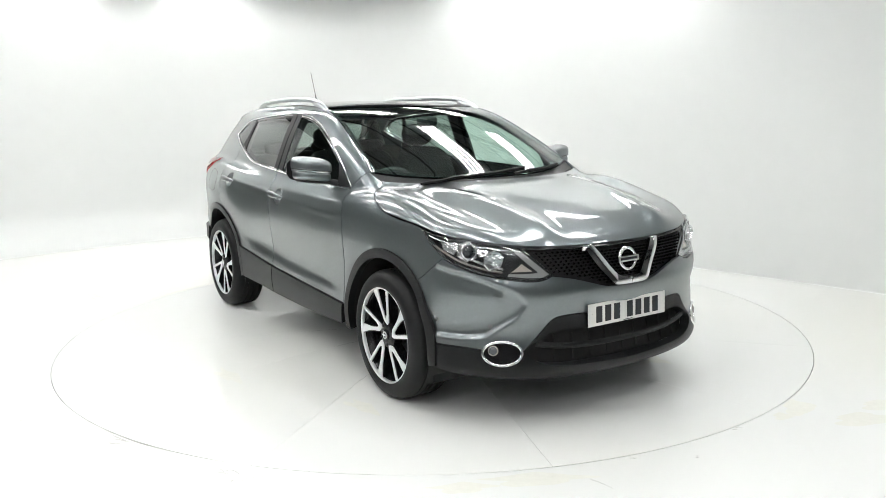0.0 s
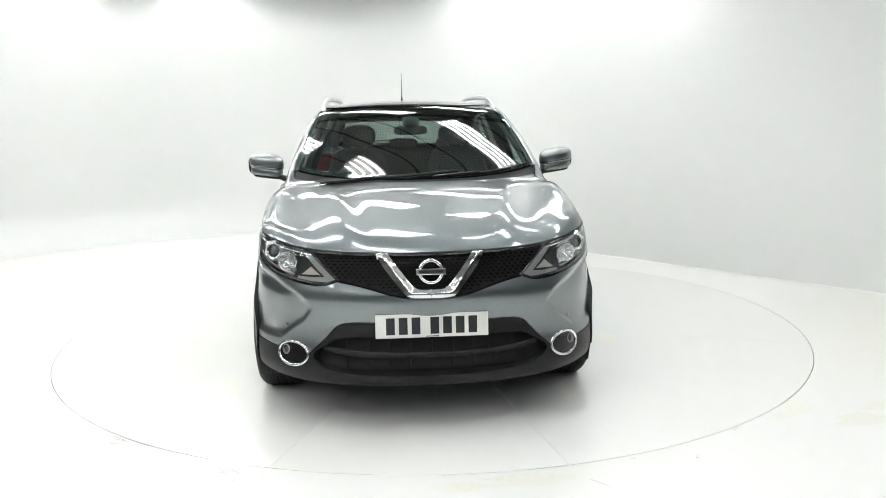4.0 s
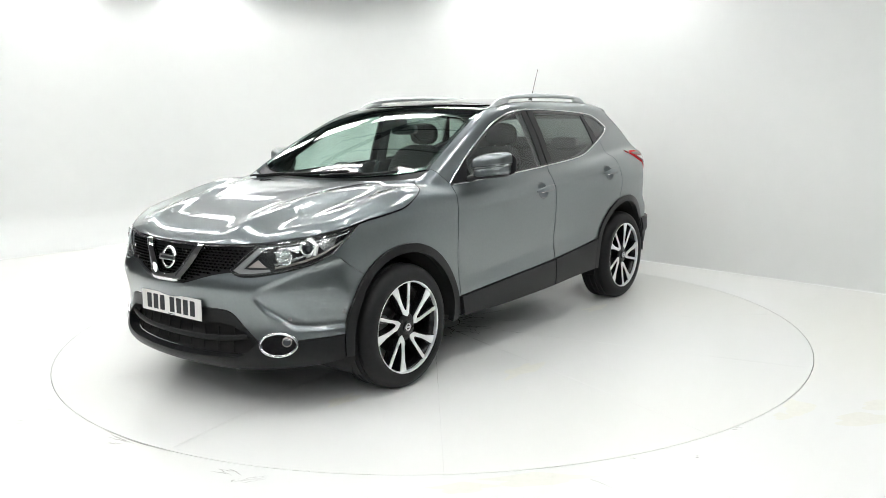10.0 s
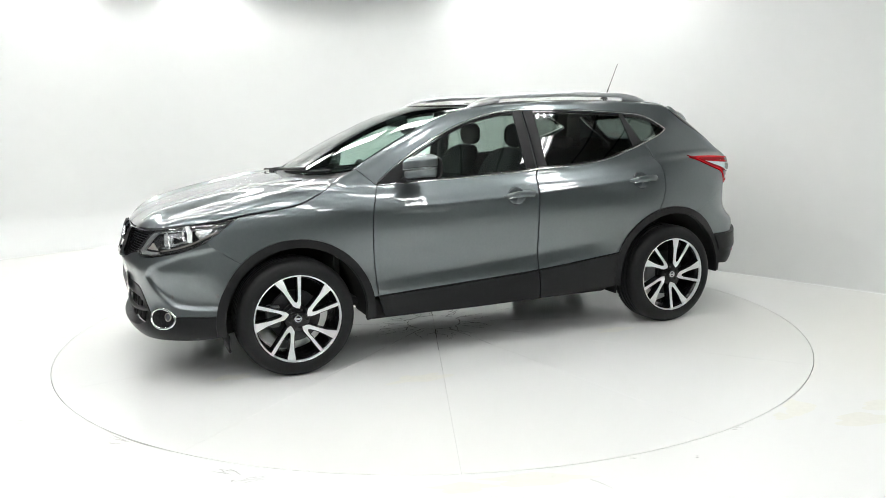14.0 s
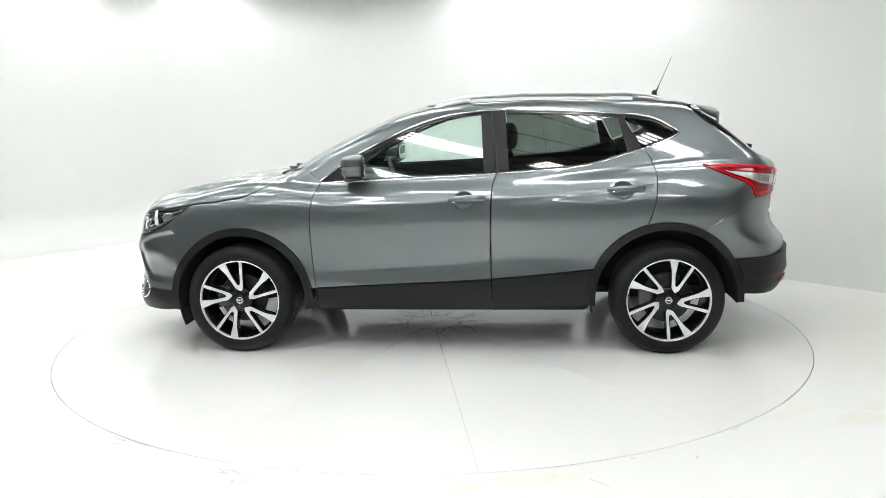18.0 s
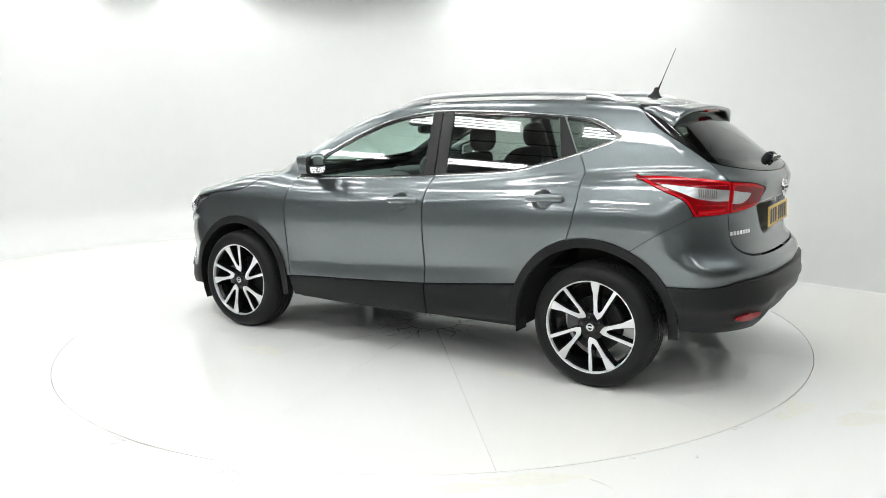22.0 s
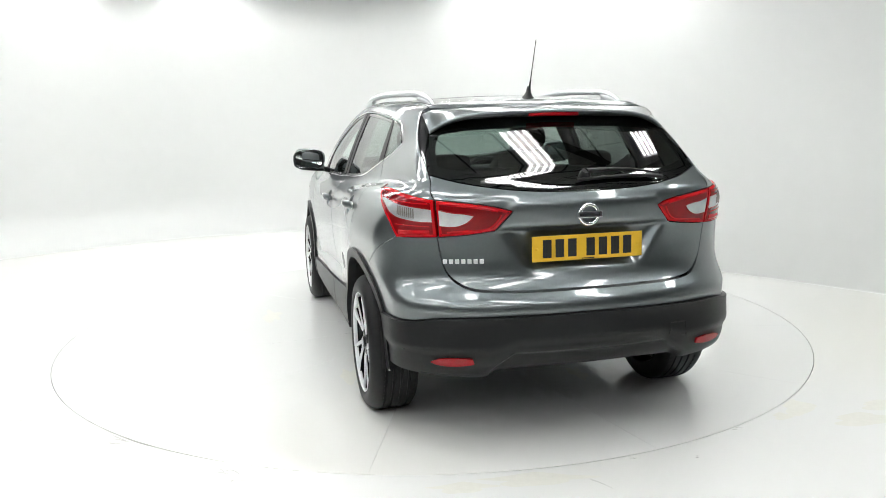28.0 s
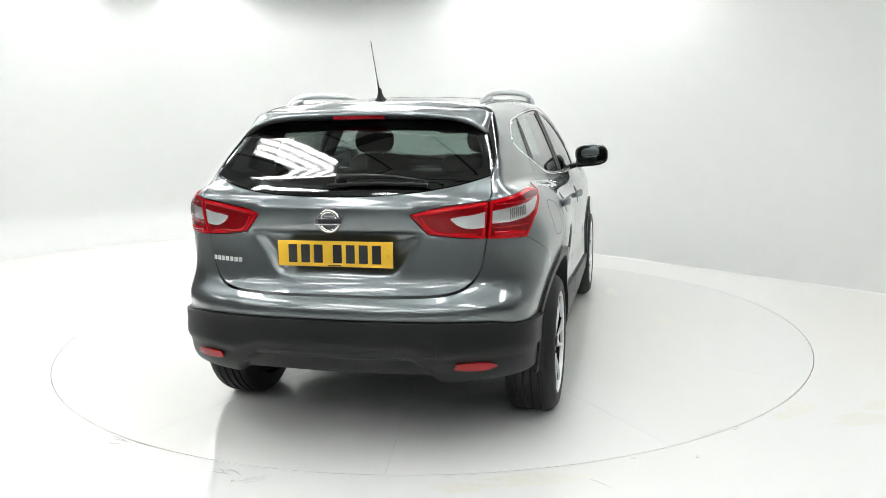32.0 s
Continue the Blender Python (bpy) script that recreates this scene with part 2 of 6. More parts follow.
def body(x, y, z):
    y = np.abs(y)
    side = y - (flank(z) * taper(x) - lean(x) * np.maximum(z - .55, 0) + .0045 * bump(z - .948 + .052 * x - .02 * x * x, .021) * bump(np.maximum(np.abs(x + .2) - .8, 0), .25)
                - hollow(x, z))
    front = (x - (nose(z) - .25 * y ** 2 - .62 * y ** 6)) * .92
    rear = ((stern(z) + .2 * y ** 2 + .46 * y ** 6) - x) * .92
    top = (z - (bonnet(x) - fall(x) * y ** 3 + (.018 * bump(y - ridge(x), .075) - .011 * bump(y - ridge(x) - .17, .08)) * bump(np.minimum(x - 1.7, 0), .6) + .042 * bump(y - .775, .12) * bump(x - 1.28, .30))) * .95
    low = smax(smax(side, smax(front, rear, .05), .05), smax(top, .15 - z, .02), .045)
    flankg = (y - (glass_side(z) + cabin(x))) * .93
    roof = (z - (roofline(x + .12 * y ** 2 / (1 + np.exp(-(x - .1) / .12))) - .085 * y ** 2)) * .92
    back = smax((backlight(z) + .26 * y ** 2 - x) * .6, (-2.05 + .26 * y ** 2 - x) * .9, .06)
    high = smax(smax(smax(flankg, roof, .045), back, .045), 1.03 - z, .02)
    return smin(low, high, .035)


def meet(origin, way, lo, hi):
    """The body's skin along rays, from lo (inside) to hi (outside): bisection."""
    o, d = np.asarray(origin, float), np.asarray(way, float)
    a, b = np.full(len(o), float(lo)) if np.isscalar(lo) else lo.copy(), np.full(len(o), float(hi)) if np.isscalar(hi) else hi.copy()
    for _ in range(34):
        c = (a + b) / 2
        p = o + d * c[:, None]
        out = body(p[:, 0], p[:, 1], p[:, 2]) > 0
        b, a = np.where(out, c, b), np.where(out, a, c)
    return o + d * ((a + b) / 2)[:, None]


def normals(p, e=.004):
    k = np.eye(3) * e
    g = np.stack([body(*(p + k[i]).T) - body(*(p - k[i]).T) for i in range(3)], -1)
    return g / np.linalg.norm(g, axis=1)[:, None]


# Ways to draw on the skin: a flat chart and the rays that carry it there.
def chart(kind, p):
    p = np.asarray(p, float)
    if kind == "side":
        return np.stack([p[:, 0], p[:, 2]], -1)
    if kind == "top":
        return np.stack([p[:, 0], p[:, 1]], -1)
    if kind == "front":
        return np.stack([np.arctan2(p[:, 1], p[:, 0] - 1.2) * .95, p[:, 2]], -1)
    if kind == "rear":
        return np.stack([np.arctan2(p[:, 1], -(p[:, 0] + 1.2)) * .95, p[:, 2]], -1)
    if kind == "back":
        return np.stack([p[:, 1], p[:, 2]], -1)
    return np.stack([p[:, 0], np.arctan2(p[:, 2] - .75, p[:, 1]) * .85], -1)  # hull


def lift(kind, q):
    q = np.asarray(q, float)
    u, v, z = q[:, 0], q[:, 1], np.zeros(len(q))
    if kind == "side":
        return meet(np.stack([u, z, v], -1), np.stack([z, z + 1, z], -1), 0, 1.3)
    if kind == "top":
        return meet(np.stack([u, v, z + .55], -1), np.stack([z, z, z + 1], -1), 0, 1.4)
    if kind == "front":
        return meet(np.stack([z + 1.2, z, v], -1), np.stack([np.cos(u / .95), np.sin(u / .95), z], -1), 0, 1.4)
    if kind == "rear":
        return meet(np.stack([z - 1.2, z, v], -1), np.stack([-np.cos(u / .95), np.sin(u / .95), z], -1), 0, 1.4)
    if kind == "back":
        return meet(np.stack([z - 1.0, u, v], -1), np.stack([z - 1, z, z], -1), 0, 1.6)
    return meet(np.stack([u, z, z + .75], -1), np.stack([z, np.cos(v / .85), np.sin(v / .85)], -1), 0, 1.4)


def fine(points, step=.01):
    """A smooth line through points (centripetal spline), cut into short pieces."""
    p = np.asarray(points, float)
    if len(p) == 2:
        n = max(2, int(np.linalg.norm(p[1] - p[0]) / step) + 1)
        return p[0] + (p[1] - p[0]) * np.linspace(0, 1, n)[:, None]
    s = np.concatenate([[0], np.cumsum(np.sqrt(np.linalg.norm(np.diff(p, axis=0), axis=1)))])
    k = np.linspace(0, s[-1], 40 * len(p))
    q = np.stack([spline(s, p[:, i])(k) for i in range(p.shape[1])], -1)
    return even(q, step)


def even(q, step):
    l = np.concatenate([[0], np.cumsum(np.linalg.norm(np.diff(q, axis=0), axis=1))])
    n = max(2, int(round(l[-1] / step)) + 1)
    at = np.linspace(0, l[-1], n)
    return np.stack([np.interp(at, l, q[:, i]) for i in range(q.shape[1])], -1)


def on(kind, points, step=.01):
    """A line on the skin; points in the chart's own measure (front and rear: angle in radians and height)."""
    q = fine(points, step)
    if kind in ("front", "rear"):
        q = q * np.array([.95, 1])
    return lift(kind, q)


def ring_of(*lines):
    """One closed outline out of lines that follow each other."""
    pts = np.concatenate([np.asarray(l) for l in lines])
    keep = [0]
    for i in range(1, len(pts)):
        if np.linalg.norm(pts[i] - pts[keep[-1]]) > .002:
            keep.append(i)
    if np.linalg.norm(pts[keep[-1]] - pts[keep[0]]) < .002:
        keep.pop()
    return pts[keep]


def inside(poly, q):
    x, y, r = q[:, 0], q[:, 1], np.zeros(len(q), bool)
    j = len(poly) - 1
    for i in range(len(poly)):
        (xi, yi), (xj, yj) = poly[i], poly[j]
        if yi != yj:
            r ^= ((yi > y) != (yj > y)) & (x < (xj - xi) * (y - yi) / (yj - yi) + xi)
        j = i
    return r


def shrink(poly, d):
    """Moves a closed outline inwards by d."""
    area = np.sum(poly[:, 0] * np.roll(poly[:, 1], -1) - np.roll(poly[:, 0], -1) * poly[:, 1])
    e = np.roll(poly, -1, 0) - poly
    e /= np.linalg.norm(e, axis=1)[:, None] + 1e-12
    nrm = np.stack([-e[:, 1], e[:, 0]], -1) * np.sign(area)
    both = nrm + np.roll(nrm, 1, 0)
    both /= np.maximum(np.linalg.norm(both, axis=1), .5)[:, None]
    return poly + both * d


def panel(name, kind, outline, mat, parent, label="", step=.02, gap=.003, depth=.025, out=0.0, holes=(), sides=(1,), form=None):
    """A pressed sheet on the body's skin inside a closed outline, with folded edges. form(uv) may push it in or out."""
    poly = shrink(chart(kind, outline), gap)
    rims = [poly] + [shrink(chart(kind, h), -gap) for h in holes]
    lo, hi = poly.min(0), poly.max(0)
    gx, gy = np.meshgrid(np.arange(lo[0], hi[0], step), np.arange(lo[1], hi[1], step * .87))
    gx = gx + (np.arange(gx.shape[0]) % 2)[:, None] * step / 2
    g = np.stack([gx.ravel(), gy.ravel()], -1)
    g = g[inside(poly, g)]
    for r in rims[1:]:
        g = g[~inside(r, g)]
    edge = np.concatenate(rims)
    if len(g):
        near = np.full(len(g), 9.0)
        for i in range(0, len(edge), 200):
            near = np.minimum(near, np.min(np.linalg.norm(g[:, None] - edge[None, i:i + 200], axis=2), axis=1))
        g = g[near > step * .45]
    q = np.concatenate([edge, g])
    cons, k = [], 0
    for r in rims:
        cons += [(k + i, k + (i + 1) % len(r)) for i in range(len(r))]
        k += len(r)
    vs, _, fs, orig, _, _ = delaunay_2d_cdt([Vector(v) for v in q], cons, [], 1, 1e-6)
    q = np.array([tuple(v) for v in vs])
    fs = np.array([f for f in fs if len(f) == 3])
    mid = q[fs].mean(1)
    ok = inside(poly, mid)
    for r in rims[1:]:
        ok &= ~inside(r, mid)
    fs = fs[ok]
    p = lift(kind, q)
    nn = normals(p)
    extra = out + (form(p, q) if form else 0.0)
    p = p + nn * (np.ones(len(p)) * extra)[:, None]
    if form:
        nn = mesh_normals(p, fs, nn)
    # wind the triangles outwards
    tri = np.cross(p[fs[:, 1]] - p[fs[:, 0]], p[fs[:, 2]] - p[fs[:, 0]])
    flip = np.sum(tri * nn[fs[:, 0]], 1) < 0
    fs[flip] = fs[flip][:, ::-1]
    # folded rim
    edges = collections.Counter()
    for a, b, c in fs:
        for e in ((a, b), (b, c), (c, a)):
            edges[e] += 1
    rim = [e for e in edges if (e[1], e[0]) not in edges]
    verts, norms, faces = [p], [nn], [fs]
    if depth and rim:
        k = len(p)
        a, b = np.array([e[0] for e in rim]), np.array([e[1] for e in rim])
        d = p[b] - p[a]
        lat = np.cross(d, nn[a])
        lat /= np.linalg.norm(lat, axis=1)[:, None] + 1e-12
        m = len(rim)
        verts += [p[a], p[b], p[b] - nn[b] * depth, p[a] - nn[a] * depth]
        norms += [lat] * 4
        i = np.arange(m)
        faces += [np.stack([k + i, k + 3 * m + i, k + 2 * m + i], -1), np.stack([k + i, k + 2 * m + i, k + m + i], -1)]
    v, nrm, f = np.concatenate(verts), np.concatenate(norms), np.concatenate(faces)
    obs = []
    for s in sides:
        w = v * np.array([1, s, 1])
        obs.append(sheet(name, w, f if s > 0 else f[:, ::-1], mat, parent[s] if isinstance(parent, dict) else parent, label, nrm * np.array([1, s, 1])))
    return obs


def mesh_normals(p, fs, like):
    tri = np.cross(p[fs[:, 1]] - p[fs[:, 0]], p[fs[:, 2]] - p[fs[:, 0]])
    tri *= np.sign(np.sum(tri * like[fs[:, 0]], 1))[:, None]
    n = np.zeros_like(p)
    for i in range(3):
        np.add.at(n, fs[:, i], tri)
    return n / (np.linalg.norm(n, axis=1)[:, None] + 1e-12)


def strip(name, line, width, height, mat, parent, label="", sides=(1,), lift_off=0.0, n=6):
    """A moulding along a line on the skin: width across, height proud, rounded."""
    line = np.asarray(line)
    nn = normals(line)
    t = np.gradient(line, axis=0)
    t /= np.linalg.norm(t, axis=1)[:, None]
    b = np.cross(nn, t)
    b /= np.linalg.norm(b, axis=1)[:, None]
    w = np.linspace(0, math.pi, n)
    prof = [(math.cos(a) * width / 2, math.sin(a) * height - .004 * (i in (0, n - 1))) for i, a in enumerate(w)]
    prof = [(width / 2, -.006)] + prof + [(-width / 2, -.006)]
    k = len(prof)
    v = np.concatenate([line + b * c + nn * (h + lift_off) for c, h in prof])
    m = len(line)
    f = [(j * m + i, j * m + i + 1, (j + 1) * m + i + 1, (j + 1) * m + i) for j in range(k - 1) for i in range(m - 1)]
    obs = []
    for s in sides:
        vv = v * np.array([1, s, 1])
        obs.append(sheet(name, vv, f if s < 0 else [q[::-1] for q in f], mat, parent[s] if isinstance(parent, dict) else parent, label))
    return obs


def mirror_y(lines):
    return [l * np.array([1, -1, 1]) for l in lines]


# ---- the hall ----
def hall():
    # plan of the white cyclorama wall, seen from above
    path = fine([(9.4, -6.0), (6.3, -2.55), (3.55, .56), (2.33, 1.90), (1.25, 3.06), (.35, 4.02), (-.5, 4.72), (-1.6, 5.05), (-2.7, 4.93), (-3.4, 4.62), (-4.1, 4.1), (-4.9, 3.35), (-5.12, 3.14)], .12)
    t = np.gradient(path, axis=0)
    t /= np.linalg.norm(t, axis=1)[:, None]
    inward = np.stack([-t[:, 1], t[:, 0]], -1)
    left = np.clip((-path[:, 0] - .2) / 2.2, 0, 1)
    fillet = .015 + .45 * left  # the foot is crisp on one side and coved on the other
    prof = [(1 - math.sin(a), 1 - math.cos(a)) for a in np.linspace(0, math.pi / 2, 8)]
    rows = [np.concatenate([path + inward * (fillet * u)[:, None], (fillet * h)[:, None] + .002], 1) for u, h in prof]
    rows += [np.concatenate([path, np.full((len(path), 1), z)], 1) for z in (1.2, 2.4, 3.0)]
    rows += [np.concatenate([path - inward * .1, np.full((len(path), 1), z)], 1) for z in (3.0, 0)]
    m = len(path)
    f = [(j * m + i, j * m + i + 1, (j + 1) * m + i + 1, (j + 1) * m + i) for j in range(len(rows) - 1) for i in range(m - 1)]
    tagged(sheet("wall_cyclorama", np.concatenate(rows), f, WALL), "smooth white curved studio wall coved into the floor", "wall", kind="structure")
    # ground outside the turntable: a ring with a round hole
    n, r0 = 180, 2.4755
    around = [2 * math.pi * i / n for i in range(n)]
    # the white paint reaches under the studio wall, and ends in the open hall before it
    edge = [4.7 if 154 < math.degrees(a) < 312 else 6.6 for a in around]
    v, f = [], []
    for far in ([r0] * n, [2.6] * n, [3.5] * n, edge):
        v += [(r * math.cos(a), r * math.sin(a), 0) for r, a in zip(far, around)]
    v += [(r0 * math.cos(a), r0 * math.sin(a), -.06) for a in around]
    for j, k in ((0, 1), (1, 2), (2, 3), (4, 0)):
        f += [(j * n + i, j * n + (i + 1) % n, k * n + (i + 1) % n, k * n + i) for i in range(n)]
    # dark floor beyond the paint is unseen, added to darken the flanks' reflections
    w = [(r * math.cos(a), r * math.sin(a), -.002) for far in (edge, [16] * n) for r, a in zip(far, around)]
    tagged(sheet("hall_floor", w, [(n + i, n + (i + 1) % n, (i + 1) % n, i) for i in range(n)], HALL_FLOOR_DARK, smooth=False), "unseen dark grey floor of the hall, added for reflections", "floor", kind="structure")
    ground = tagged(sheet("floor", v, [q[::-1] for q in f], FLOOR, smooth=False), "worn white painted studio floor with scuffs", "floor", kind="structure")
    rnd = random.Random(9)

    def scuff(x, y, a, length, wd, mat=SCUFF, n=7):
        line = [(x + math.cos(a) * length * q + rnd.uniform(-.005, .005), y + math.sin(a) * length * q + rnd.uniform(-.005, .005)) for q in np.linspace(-.5, .5, n)]
        line = [p if math.hypot(*p) > 2.48 else (p[0] * 2.485 / math.hypot(*p), p[1] * 2.485 / math.hypot(*p)) for p in line]
        ww = [wd * math.sin(math.pi * (q + .12) / 1.24) * rnd.uniform(.4, 1.2) for q in np.linspace(0, 1, n)]
        v = [(p[0] - math.sin(a) * w, p[1] + math.cos(a) * w, .0012) for p, w in zip(line, ww)] + [(p[0] + math.sin(a) * w, p[1] - math.cos(a) * w, .0012) for p, w in zip(line, ww)]
        sheet("scuff", v, [(i + n, i + n + 1, i + 1, i) for i in range(n - 1)], mat, ground, "grey scuff in the white paint", smooth=False)

    # centre, main direction, spread of angle, how many, longest, widest
    for cx, cy, a, fan, count, longest, wide, spread in ((-2.09, -1.76, -.3, .3, 5, .12, .003, .05), (-1.47, -2.02, -.55, .12, 4, .20, .004, .012), (-1.50, -2.06, -.35, .2, 5, .11, .003, .03), (-.88, -2.40, -.6, .35, 5, .12, .003, .035), (-.76, -2.48, .25, .3, 5, .11, .003, .03), (-.83, -2.47, 1.4, .4, 3, .05, .003, .02),
                                                         (-1.69, -2.30, .4, .5, 1, .02, .004, .0), (1.41, -2.06, .2, .5, 3, .05, .003, .02), (.84, -2.36, .1, .6, 4, .05, .002, .015), (.66, -2.58, -.9, .15, 2, .14, .002, .01), (1.12, -2.36, .4, .6, 2, .02, .004, .01), (-2.85, 1.08, -.82, .15, 5, .35, .003, .06), (-2.57, -.2, -.5, .3, 3, .14, .003, .03), (-1.98, -1.59, .1, .3, 2, .08, .002, .02), (2.35, .75, -.3, .4, 2, .12, .002, .05)):
        for _ in range(count):
            scuff(cx + rnd.uniform(-spread, spread), cy + rnd.uniform(-spread, spread), a + rnd.uniform(-fan, fan), rnd.uniform(.4, 1) * longest, rnd.uniform(.35, 1) * wide)
    # darker rubbed stretches of the joint round the turntable
    for a0, a1, wd in ((-2.30, -2.05, .004), (-2.22, -2.10, .006), (-.80, -.62, .002)):
        arc_at = np.linspace(a0, a1, 24)
        v = [((2.4775 + k * wd * math.sin(math.pi * (a - a0) / (a1 - a0))) * math.cos(a), (2.4775 + k * wd * math.sin(math.pi * (a - a0) / (a1 - a0))) * math.sin(a), .0013) for k in (0, 1) for a in arc_at]
        sheet("scuff", v, [(i, i + 1, i + 25, i + 24) for i in range(23)], SCUFF, ground, "grey rubbed edge of the floor paint", smooth=False)
    for cx, cy, rx, ry in ((2.05, -1.98, .16, .07), (2.24, -1.80, .12, .06), (1.80, -1.80, .08, .10), (1.68, -1.92, .05, .04), (.40, -2.54, .20, .05), (.10, -2.60, .12, .04), (-1.55, -2.3, .08, .03)):
        v = [(cx + rx * math.cos(a) * (1 + .3 * math.sin(3 * a + cx) + .15 * math.sin(7 * a)), cy + ry * math.sin(a) * (1 + .3 * math.cos(2 * a + cy) + .15 * math.sin(5 * a)), .001) for a in np.linspace(0, 2 * math.pi, 41)[:-1]]
        v = [p if math.hypot(p[0], p[1]) > 2.48 else (p[0] * 2.485 / math.hypot(p[0], p[1]), p[1] * 2.485 / math.hypot(p[0], p[1]), p[2]) for p in v]
        sheet("stain", v, [tuple(range(40))], STAIN, ground, "pale yellow stain", smooth=False)
    tagged(part("turntable_pit", lathe([(0, -.061), (2.5, -.061)], 64, "z"), DARK), "dark pit below the turntable", "pit", kind="structure")
    # outer hall: unseen walls behind the camera, toned dark for the car's reflections, and a ribbed roof
    for nm, lo, hi, mat in (("wall_south", (-9, -10.7, 0), (13, -10.5, 5.2), HALL_GREY), ("wall_west", (-7.4, -10.5, 0), (-7.2, .6, 5.2), HALL_GREY), ("wall_west_far", (-9.2, .6, 0), (-9, 9, 5.2), BRICK_DARK), ("wall_west_return", (-9.2, .4, 0), (-7.4, .6, 5.2), BRICK_DARK), ("wall_east", (13, -12, 0), (13.2, 9, 5.2), HALL_GREY), ("wall_north", (-9, 9, 0), (13, 9.2, 5.2), BRICK_DARK)):
        tagged(part(nm, rbox(lo, hi, .01, 1), mat), "unseen plain grey wall of the hall, added for reflections", "wall", kind="structure")
    bm = bmesh.new()
    xs = np.arange(-9, 13.01, .11)
    a = [bm.verts.new((x, -12, 5.2 + (.03 if i % 4 < 2 else 0))) for i, x in enumerate(xs)]
    b = [bm.verts.new((x, 9, 5.2 + (.03 if i % 4 < 2 else 0))) for i, x in enumerate(xs)]
    for i in range(len(xs) - 1):
        bm.faces.new((a[i], b[i], b[i + 1], a[i + 1]))
    # purlins run with the rows of lamps
    for k in range(16):
        v = -6.6 + .82 * k
        bar = tagged(part("roof_purlin", rbox((-7.5, -.016, 0), (7.5, .016, .05), .004, 1), BRICK_DARK), "thin dark purlin under the roof sheeting", "purlin", kind="structure")
        bar.matrix_basis = pose(.731 * v + 1.2, .682 * v - 1.3, 5.14, 0, 0, -48)
    for k in range(5):
        y = -10.4 + 4.8 * k
        tagged(part("roof_beam", rbox((-9, y - .06, 4.96), (13, y + .06, 5.19), .01, 1), BRICK_DARK), "dark steel beam below the roof sheeting", "beam", kind="structure")
    tagged(part("ceiling", bm, CEILING), "grey ribbed metal roof sheeting", "ceiling", kind="structure")


def light_bank(x, y, z, angle, length=1.2, tubes=4, pitch=.076):
    """A bank of fluorescent tubes, each in its own white trough under a steel tray."""
    top = tagged(new("light_bank"), "bank of four white fluorescent tubes in white troughs", "ceiling light", "banks of tubes under the roof")
    half, wide = length / 2 + .035, tubes * pitch / 2
    part("tray", rbox((-half, -wide - .004, .034), (half, wide + .004, .07), .004, 1), FIXTURE, top, "white steel tray")
    for i in range(tubes):
        yy = (i - (tubes - 1) / 2) * pitch
        part("tube", tube([(-length / 2, yy, 0), (length / 2, yy, 0)], .014, 10), TUBE, top, "glowing white tube")
        trough = [(yy - pitch * .42, -.006), (yy - pitch * .38, .010), (yy - pitch * .16, .031), (yy + pitch * .16, .031), (yy + pitch * .38, .010), (yy + pitch * .42, -.006)]
        trough += [(v, w + .003) for v, w in trough[::-1]]
        part("trough", slab(trough, -half + .01, half - .01, lambda u, v, d: (d, u, v)), FIXTURE, top, "white folded reflector")
    for e in (-1, 1):
        part("end_plate", rbox((e * half - .004, -wide - .006, -.008), (e * half + .004, wide + .006, .07), .002, 1), FIXTURE, top)
        part("cross_bar", rbox((e * length * .35 - .015, -wide, .07), (e * length * .35 + .015, wide, .095), .004, 1), STEEL, top)
        part("hanger", tube([(e * length * .35, 0, .09), (e * length * .35, 0, 5.2 - z)], .006, 6), STEEL, top)
    top.matrix_basis = pose(x, y, z, 0, 0, angle)
    return top


